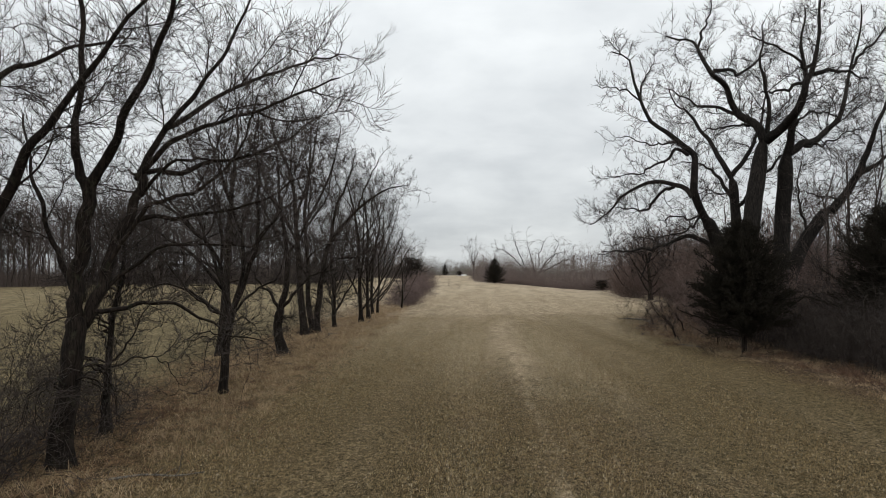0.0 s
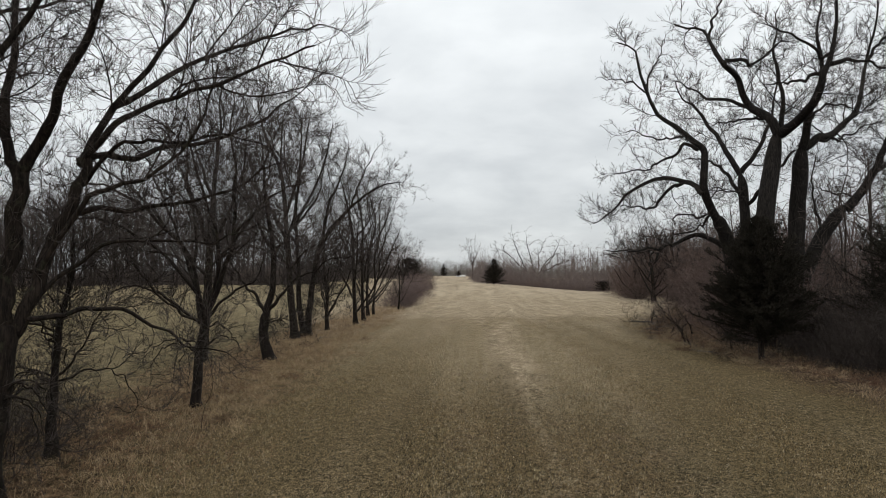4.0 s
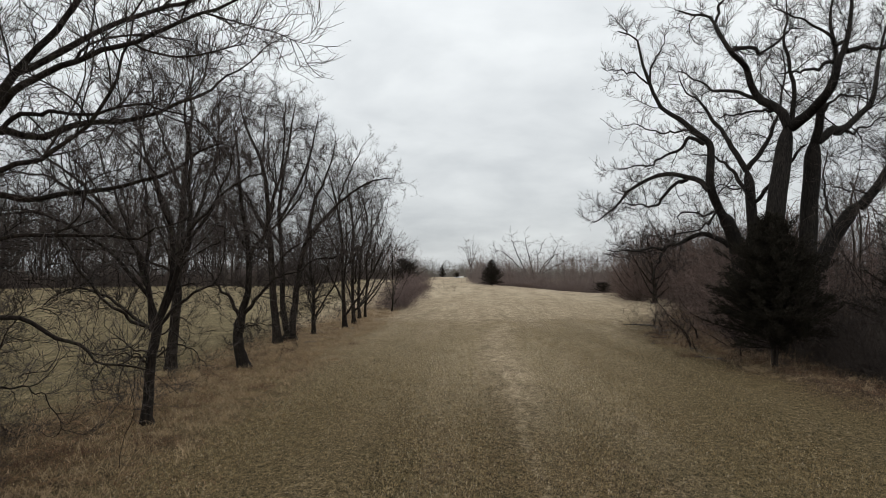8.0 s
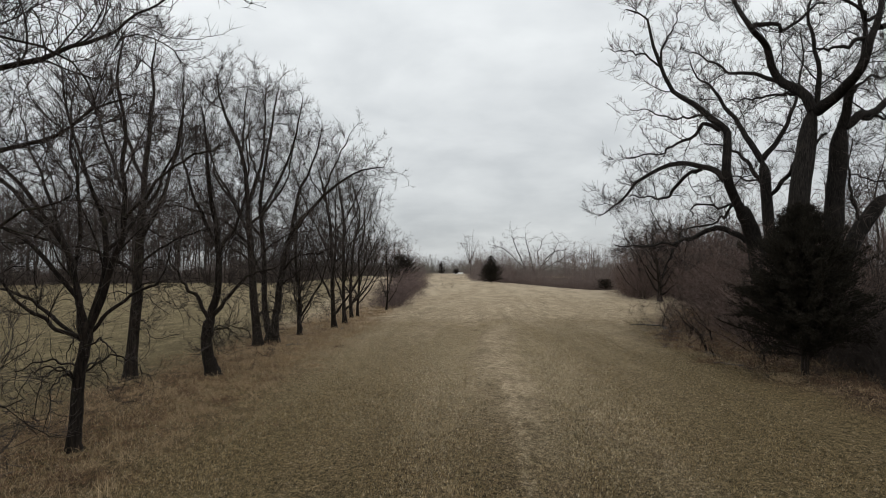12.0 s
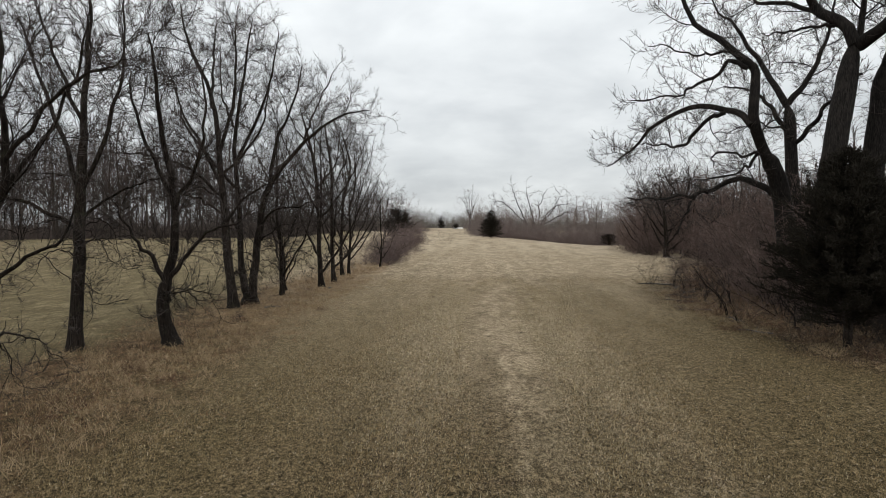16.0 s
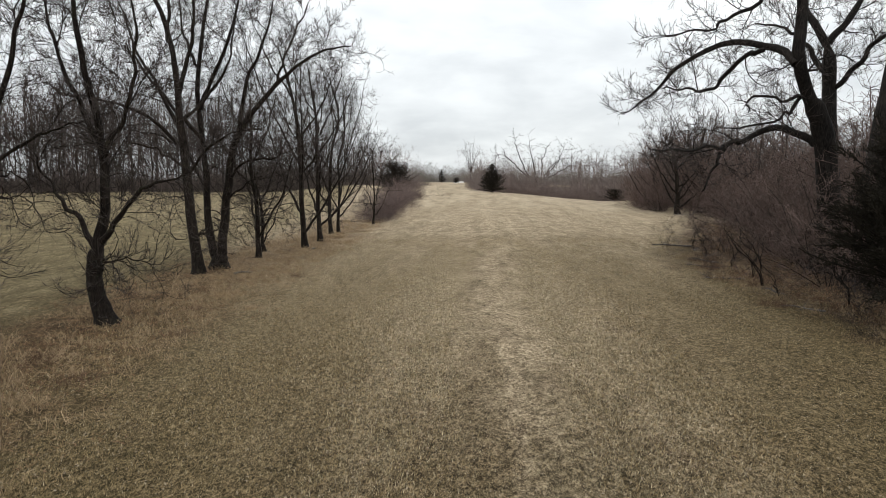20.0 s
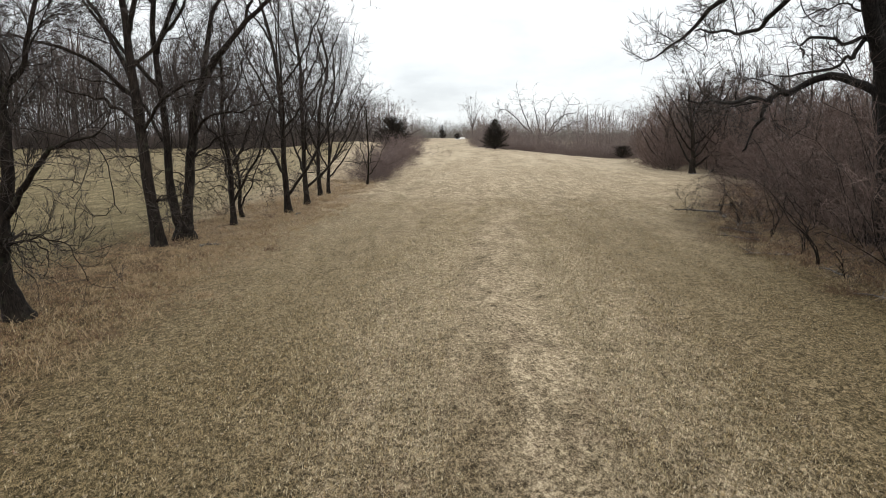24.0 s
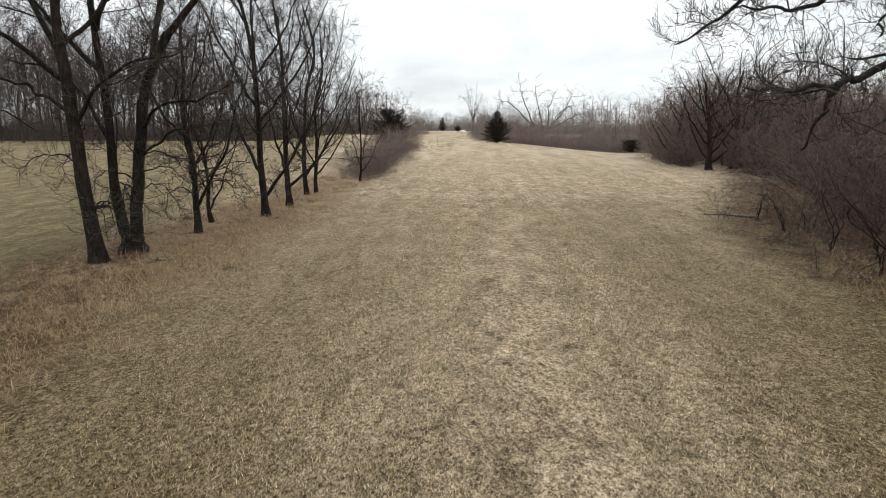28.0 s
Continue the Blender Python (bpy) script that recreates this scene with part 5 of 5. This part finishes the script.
for i, (x, y, lean) in enumerate(((46.0, 128.5, 2.6), (44.2, 127.5, -2.2), (50.5, 134.0, 4.5))):
    g = np.random.default_rng(240 + i)
    q = [(lean * 0.9, 0, 5.6), (lean * 1.6, 0.3, 8.6), (lean * 2.1, 0.5, 11.5)]
    lb = [([(lean * 0.45, 0, 3.4)] + q, 0.26, 0.05)]
    for j in range(9):
        o = q[0] if j % 3 == 0 else (q[1] if j % 3 == 1 else (lean * 0.5, 0, 3.6))
        az, rr = g.uniform(0, 6.28), g.uniform(2.5, 5.0)
        lb.append(([o, (o[0] + 0.4 * rr * math.cos(az), o[1] + 0.4 * rr * math.sin(az), o[2] + 1.3), (o[0] + rr * math.cos(az), o[1] + rr * math.sin(az), o[2] + g.uniform(1.5, 3.6))], 0.11, 0.03))
    sp.append(tree("bare_tree", on_ground(x, y), [(0, 0, 0), (lean * 0.12, 0, 1.4), (lean * 0.45, 0, 3.6)], (0.48, 0.34), lb, 241 + i, "leaning thick-trunked bare tree in the wood's bay", group="trees at the wood's edge", mats=(BARK, TWIG_FAR_HAZE), sides=(8, 5),
                   gnarl=0.12, fill=600, spread=1.3, step=0.6, fat=0.012, d2=2.2, l2=1.0, d3=3.0, l3=0.6))
for x, y, sc in ((45, 138, 1.0), (39, 136, 0.9), (49, 146, 1.1)):
    copy_thing(sp[int(rng.integers(0, 2))], place(x, y, sc, rng.uniform(0, 6.28)))
tall = [shrub(on_ground(x, y), h, w, 30, sd, "tall spreading red-brown brush at the wood's edge", (BARK, TWIG_RED), WOOD) for x, y, h, w, sd in ((42.0, 110, 11.0, 9.0, 231), (39.5, 100, 10.0, 8.0, 232))]
for x, y, sc in ((44, 116, 0.9), (47, 121, 1.1), (36, 130, 0.75), (38, 135, 0.9), (37.5, 95, 0.8), (34.5, 88, 0.8), (31, 80, 0.75), (30.5, 73, 0.8), (40, 94, 1.0), (46, 133, 1.1), (41, 143, 0.9), (44, 152, 0.9), (36.5, 126, 0.7),
                 (40.5, 149, 0.7), (44.5, 159, 0.7), (27.5, 64, 0.75), (28, 59, 0.8), (50, 112, 1.2), (33, 69, 0.9)):
    copy_thing(tall[int(rng.integers(0, 2))], place(x, y, sc, rng.uniform(0, 6.28)))

# single trees far down the meadow
rl = np.random.default_rng(90)
fan = []
for i in range(11):
    u, v = (i - 5) / 5 + rl.uniform(-0.08, 0.08), rl.uniform(-1, 1)
    z = 16.2 - 2.6 * u * u + rl.uniform(-0.6, 0.6)
    fan.append(([(0.05 * u, 0, 4.4 + 0.5 * abs(u)), (0.9 * u, 0.6 * v, 7.4), (2.2 * u, 1.5 * v, 11.6), (3.7 * u, 2.5 * v, z)], 0.10, 0.02))
tree("bare_tree", on_ground(12.9, 280), [(0, 0, 0), (0.05, 0, 2.4), (0, 0, 5.2)], (0.3, 0.22), fan, 91, "lone vase-shaped bare tree on the far rise", mats=(BARK, TWIG_FAR_HAZE), fill=420, spread=0.9, step=0.8, fat=0.013, d2=2.0, l2=1.1, d3=2.5, l3=0.7, lift=0.3, jitter=0.12)
dead = [((-3, 0, 5), (-7.4, 0, 15), (-9, 0, 21)), ((-3, 0, 5), (-12, 0, 13), (-17, 0, 15)), ((0, 0, 5), (-2, 0, 13), (-3, 0, 20)), ((2, 0, 5), (2.5, 0, 12), (5, 0, 18)),
        ((4, 0, 5), (9, 0, 12), (11, 0, 17)), ((4, 0, 4), (12, 0, 9), (16, 0, 10)), ((2, 0, 4), (8, 1, 11), (14, 1, 13))]
tree("old_tree", on_ground(40, 290), [(0, 0, 0), (0, 0, 3), (0.2, 0, 5.5)], (0.9, 0.6), [(l, 0.22, 0.05) for l in dead], 92, "wide dead bare tree above the far brush",
     gnarl=0.2, fill=420, spread=2.2, step=1.0, reach=6.0, fat=0.024, d2=0.9, l2=1.6, d3=1.5, l3=1.0, jitter=0.35)


# ---- grass ----
def blades(name, x, y, h, w, mat, seed, label, per=3, lean=0.7):
    """Tufts of dead grass: each blade a slim folded spike of three sides."""
    r = np.random.default_rng(seed)
    x, y, h = np.repeat(x, per), np.repeat(y, per), np.repeat(h, per)
    n = len(x)
    o = np.stack([x + r.normal(0, 0.03, n), y + r.normal(0, 0.03, n), gz(x, y) - 0.02], 1)
    d = unit(np.stack([r.normal(0, lean, n), r.normal(0, lean, n), np.ones(n)], 1))
    ln = (h * r.uniform(0.5, 1.3, n))[:, None]
    u = unit(np.cross(d, r.normal(size=(n, 3)))) * (w * r.uniform(0.6, 1.4, n))[:, None]
    mid = o + d * ln * 0.55
    tip = o + d * ln + np.stack([r.normal(0, 0.3, n), r.normal(0, 0.3, n), r.uniform(-0.35, 0, n)], 1) * ln
    verts = np.stack([o - u, o + u, mid + u * 0.6, mid - u * 0.6, tip], 1).reshape(-1, 3)
    b = np.arange(n)[:, None] * 5
    ob = new(name, mesh_from(name, verts, [b + np.array([[0, 1, 2, 3]]), b + np.array([[3, 2, 4]])], mat, False))
    return tagged(ob, label, "grass", kind="stuff")


rg = np.random.default_rng(101)


def scatter(n, x0, x1, y0, y1, power=1.0):
    return rg.uniform(x0, x1, n), y0 + (y1 - y0) * rg.uniform(0, 1, n) ** power


def sward(name, x, y, h, w, mat, seed, label):
    """Short mown blades: each one slim leaning spike."""
    r = np.random.default_rng(seed)
    n = len(x)
    o = np.stack([x, y, gz(x, y) - 0.01], 1)
    az = r.uniform(0, 2 * np.pi, n)
    d = np.stack([np.cos(az), np.sin(az), r.uniform(0.5, 2.4, n)], 1)
    ln = (h * r.uniform(0.5, 1.5, n))[:, None]
    u = unit(np.cross(d, np.array([[0.2, 0.1, 1.0]]))) * (w * r.uniform(0.5, 1.4, n))[:, None]
    verts = np.stack([o - u, o + u, o + unit(d) * ln], 1).reshape(-1, 3)
    ob = new(name, mesh_from(name, verts, [np.arange(3 * n).reshape(-1, 3)], mat, False))
    return tagged(ob, label, "grass", kind="stuff")


gx, gy = scatter(1450000, -14, 26, 9, 92, 1.35)
off = np.abs(gx - 1.5 - 0.08 * gy) / (8 + 0.2 * gy) + rg.normal(0, 0.12, len(gx))
# blades thinned by the wood too, to keep that dimmed side dark
keep = (rg.uniform(0, 1, len(gx)) < smooth01((1.45 - off) / 0.7) * smooth01((gy - 7) / 7) * (1 - 0.7 * smooth01((gx - 8) / 6) * smooth01((52 - gy) / 14))) & (rg.uniform(0, 1, len(gx)) > (gy - 35) / 62)
gx, gy = gx[keep], gy[keep]
# darker green-brown blades share the painted dimming of the near ground
straw = rg.uniform(0, 1, len(gx)) < 0.10 + 0.9 * smooth01((gy + np.minimum(np.minimum(np.minimum(0.5 * gx + 1.5, 2.6 * gx + 7.5), 6), 27 - 2.6 * gx) - 26) / 30)
flank = smooth01((np.abs(gx - 2.0 - 0.05 * gy) - 2.6) / 3.9) * smooth01((74 - gy) / 26)
straw = straw & (rg.uniform(0, 1, len(gx)) > 0.62 * flank)
sward("meadow_grass", gx[straw], gy[straw], 0.075, 0.0105, STRAW, 102, "short mown dead straw-coloured meadow grass")
sward("meadow_grass", gx[~straw], gy[~straw], 0.065, 0.0095, TURF, 112, "short mown green-brown meadow grass")
tx, ty = scatter(30000, -10, 23, 9, 82, 1.25)
off = np.abs(tx - 1.5 - 0.08 * ty) / (8 + 0.2 * ty) + rg.normal(0, 0.12, len(tx))
tk0 = (rg.uniform(0, 1, len(tx)) < smooth01((1.45 - off) / 0.7) * (1 - 0.8 * smooth01((tx - 8) / 6) * smooth01((52 - ty) / 14))) & (rg.uniform(0, 1, len(tx)) < 0.12 + 0.88 * smooth01((ty - 20) / 26))
tx, ty = tx[tk0], ty[tk0]
m = 9
px, py = np.repeat(tx, m) + rg.normal(0, 0.035, len(tx) * m), np.repeat(ty, m) + rg.normal(0, 0.05, len(tx) * m)
sward("straw_tufts", px, py, 0.075, 0.007, TUFT, 122, "small pale tufts of dead straw in the mown meadow")
gx, gy = scatter(34000, -19, -4.5, 10, 100, 1.3)
keep = np.abs(gx - (-12.3 + 0.03 * gy) + 1.2 * np.sin(gy * 0.5) + 0.8 * np.sin(gy * 1.3) + rg.normal(0, 1.3, len(gx))) < 3.6
gx, gy = gx[keep], gy[keep]
blades("rough_grass", gx, gy, 0.09 + 0.18 * rg.uniform(0, 1, len(gx)) ** 2, 0.009, STRAW_TALL, 103, "rough tan dead grass under the row of trees", 3, 0.9)
gx, gy = scatter(9000, 0, 1, 20, 100, 1.2)
gx = np.array([wood_edge(v) for v in gy]) - 1.5 + gx * 5
blades("wood_edge_grass", gx, gy, 0.1 + 0.2 * rg.uniform(0, 1, len(gx)), 0.010, STRAW_TALL, 104, "dead weeds and tan grass at the wood's edge", 3, 0.7)


def leaves(name, x, y, size, mat, seed, label):
    """Fallen leaves: small curled four-cornered blades lying on the grass."""
    r = np.random.default_rng(seed)
    n = len(x)
    a = r.uniform(0, 2 * np.pi, n)
    sz = size * r.uniform(0.6, 1.4, n)
    u = np.stack([np.cos(a), np.sin(a), r.normal(0, 0.35, n)], 1) * sz[:, None]
    v = np.stack([-np.sin(a), np.cos(a), r.normal(0, 0.35, n)], 1) * (sz * 0.6)[:, None]
    o = np.stack([x, y, gz(x, y) + 0.045], 1)
    lift = np.stack([np.zeros(n), np.zeros(n), sz * 0.35], 1)
    verts = np.stack([o - u, o - v + lift, o + u, o + v + lift], 1).reshape(-1, 3)
    b = np.arange(n)[:, None] * 4
    ob = new(name, mesh_from(name, verts, [np.concatenate([b + np.array([[0, 1, 2]]), b + np.array([[0, 2, 3]])])], mat, False))
    return tagged(ob, label, "leaves", kind="stuff")


gx, gy = scatter(21000, -10, 15, 12, 75, 1.2)
leaves("fallen_leaves", gx, gy, 0.027, PALE_LEAF, 105, "scattered pale fallen leaves on the mown grass")
gx, gy = scatter(14000, 0, 1, 22, 100, 1.1)
gx = np.array([wood_edge(v) for v in gy]) - 3.0 + gx * 10
leaves("leaf_litter", gx, gy, 0.05, LITTER, 106, "brown leaf litter at the edge of the wood")

# clumps of tall pale grass along the row and the wood's edge
cx, cy = scatter(2400, -18, -5.5, 12, 105, 1.0)
k0 = np.abs(cx - (-11.8 + 0.03 * cy) + rg.normal(0, 1.2, len(cx))) < 4.0
cx, cy = cx[k0], cy[k0]
ex, ey = scatter(340, 0, 1, 24, 100, 1.0)
cx = np.concatenate([cx, np.array([wood_edge(v) for v in ey]) - 3.2 + ex * 5])
cy = np.concatenate([cy, ey])
m = 30
px, py = np.repeat(cx, m) + rg.normal(0, 0.22, len(cx) * m), np.repeat(cy, m) + rg.normal(0, 0.22, len(cx) * m)
blades("tall_grass_clumps", px, py, np.repeat(rg.uniform(0.2, 0.55, len(cx)), m), 0.007, CLUMP, 107, "clumps of tall pale dead grass", 1, 0.7)


def fallen_branch(at, turn, length, r, seed, label):
    """A fallen branch with a few stubs, lying on the grass."""
    g = np.random.default_rng(seed)
    top = new("fallen_branch")
    top.matrix_basis = Matrix.Translation(at) @ Matrix.Rotation(turn, 4, "Z")
    tagged(top, label, "branch", "fallen branches")
    p = spline([(0, 0, r), (length * 0.35, 0.08 * length, r * 1.4), (length * 0.7, -0.03 * length, r * 1.2), (length, 0.06 * length, r * 0.9)], 10)
    v, f = tubes(p[None], np.linspace(r, r * 0.35, 10)[None], 8)
    child("stem", mesh_from("stem", v, [f], BARK_PALE), top)
    for i in range(3):
        o = p[int(g.integers(2, 8))]
        d = np.array([g.uniform(0.2, 0.8), g.choice([-1, 1]) * g.uniform(0.4, 0.9), g.uniform(0.1, 0.5)])
        b = grow(o[None], unit(d[None]), np.array([length * g.uniform(0.2, 0.4)]), np.array([r * 0.45]), g, 5, 0.12, 0.0)
        b[0][:, :, 2] = np.maximum(b[0][:, :, 2], 0.02)
        v, f = tubes(b[0], b[1], 5)
        child("side_branch", mesh_from("side_branch", v, [f], BARK_PALE), top)
    return top


for x, y, turn, ln, r, sd in ((-10.3, 59.0, 0.5, 1.1, 0.07, 301), (-8.3, 72.6, 1.4, 0.9, 0.08, 302), (19.4, 60.5, 2.2, 2.4, 0.05, 303), (18.6, 51.0, 1.6, 2.0, 0.045, 304),
                            (-8.9, 17.6, 0.2, 2.4, 0.035, 306), (21.6, 70.0, 1.2, 2.4, 0.06, 307),
                            (22.6, 73.5, 2.6, 3.2, 0.08, 308), (20.6, 66.0, 0.7, 2.6, 0.06, 309), (18.9, 56.0, 2.9, 2.2, 0.05, 310), (23.8, 77.5, 0.3, 3.0, 0.07, 311), (35.6, 117.0, 0.2, 6.0, 0.14, 312), (18.2, 47.0, 2.2, 1.8, 0.04, 313), (20.4, 62.5, 1.9, 3.0, 0.07, 314)):
    fallen_branch((x, y, 0.0), turn, ln, r, sd, "weathered fallen branch lying in the grass")


# ---- small growth and litter at the wood's edge ----
def leaning_sapling(at, turn, h, lean, seed, label):
    """A thin crooked sapling: a few bent stems with sparse twigs."""
    g = np.random.default_rng(seed)
    top = new("leaning_sapling")
    top.matrix_basis = Matrix.Translation(at) @ Matrix.Rotation(turn, 4, "Z")
    tagged(top, label, "sapling", "saplings at the wood's edge")
    lines = []
    for i in range(int(g.integers(2, 4))):
        k = g.uniform(0.6, 1.15)
        q = g.normal(0, 0.16, 3) * h
        ln = limb_line([(0.05 * i, 0, -0.05), (lean * h * 0.12 * k, q[0] * 0.4, h * 0.30 * k), (lean * h * 0.42 * k, q[1], h * 0.62 * k), (lean * h * 0.72 * k, q[2], h * 0.95 * k)], 0.012 * h, 0.004 * h, g, 0.03)
        lines.append(ln)
        v, f = tubes(ln[0][None], ln[1][None], 6)
        child("stem", mesh_from("stem", v, [f], BARK), top)
    bw, cw = foliate(lines, around(lines, 90, 0.16 * h, g, 0.2), g, 0.13, 0.0045, 1.2, 3.0, 0.3, 4.0, 0.18, most=0.02)
    tagged(child("branchwork", mesh_from("branchwork", bw[0], [bw[1]], BARK), top), kind="stuff")
    v, f = join(cw)
    tagged(child("crown", mesh_from("crown", v, f, TWIG_RED), top), kind="stuff")
    return top


for i, (x, y, turn, h, lean) in enumerate(((22.2, 72.4, 0.4, 2.6, 0.5), (23.2, 71.0, 2.0, 2.2, 0.7), (21.4, 67.5, 2.8, 2.4, 0.6), (18.9, 53.8, 2.6, 3.0, 0.9), (19.6, 56.5, 0.9, 2.6, 0.6), (17.9, 50.2, 3.4, 2.0, 0.7),
                                           (20.8, 62.0, 1.6, 2.8, 0.4), (20.2, 48.6, 2.9, 2.8, 0.6), (24.3, 75.5, 2.2, 2.4, 0.5), (21.8, 60.0, 3.0, 3.4, 0.8))):
    leaning_sapling((x, y, 0.0), turn, h, lean, 400 + i, "thin crooked reddish sapling before the wood")


def weed_clump(at, w, h, seed, label):
    """A low tangle of dead brown weeds."""
    g = np.random.default_rng(seed)
    top = new("weed_clump")
    top.location = at
    tagged(top, label, "weeds", "dead weed clumps")
    n = 90
    az, rr = g.uniform(0, 6.28, n), w * 0.5 * g.uniform(0, 1, n) ** 0.6
    base = np.stack([np.cos(az) * rr, np.sin(az) * rr, np.full(n, -0.03)], 1)
    d = unit(np.stack([np.cos(az) * 0.6, np.sin(az) * 0.6, np.ones(n)], 1) + g.normal(0, 0.35, (n, 3)))
    a = grow(base, d, h * g.uniform(0.5, 1.3, n), np.full(n, 0.006), g, 5, 0.3, -0.06)
    b = sprout(a[0], a[1], g, 9.0, 0.2, 1.0, 50, h * 0.35, 0.2, 2, 0.2, 0.0, 0.01)
    v, f = tubes(a[0], a[1], 3)
    tagged(child("stalkwork", mesh_from("stalkwork", v, [f], WEED), top), kind="stuff")
    v, f = slivers(b[0], 0.006, g)
    tagged(child("seedwork", mesh_from("seedwork", v, [f], WEED), top), kind="stuff")
    return top


weeds = [weed_clump((x, y, 0), w, h, 420 + i, "low tangle of dead red-brown weeds at the wood's edge") for i, (x, y, w, h) in enumerate(((17.7, 56.2, 1.4, 0.55), (18.6, 60.4, 1.1, 0.5), (16.9, 48.4, 1.2, 0.45)))]
rw = np.random.default_rng(430)
for i in range(46):
    y = 30 + 62 * (i + rw.uniform(0, 1)) / 46
    x = wood_edge(y) - 2.2 + 2.8 * rw.uniform(0, 1)
    copy_thing(weeds[i % 3], place(x, y, rw.uniform(0.6, 1.25), rw.uniform(0, 6.28), rw.uniform(0.6, 1.2)))
for i in range(34):
    y = 15 + 70 * (i + rw.uniform(0, 1)) / 34
    x = -12.3 + 0.03 * y + rw.normal(0, 2.2)
    copy_thing(weeds[i % 3], place(x, y, rw.uniform(0.5, 1.0), rw.uniform(0, 6.28), rw.uniform(0.4, 0.9)))


def low_wall():
    """A low pale wall seen at the far end of the strip."""
    bm = bmesh.new()
    bmesh.ops.create_cube(bm, size=1.0)
    bmesh.ops.scale(bm, vec=(4.6, 0.5, 0.9), verts=bm.verts)
    bmesh.ops.bevel(bm, geom=list(bm.edges), offset=0.06, segments=2, affect="EDGES")
    me = bpy.data.meshes.new("low_wall")
    bm.to_mesh(me)
    bm.free()
    me.materials.append(PALE_STONE)
    ob = new("low_wall", me)
    x, y = 9.6, 338.0
    ob.location = (x, y, float(gz(x, y)) + 0.55)
    tagged(ob, "low pale concrete wall at the far end of the meadow", "wall")


low_wall()
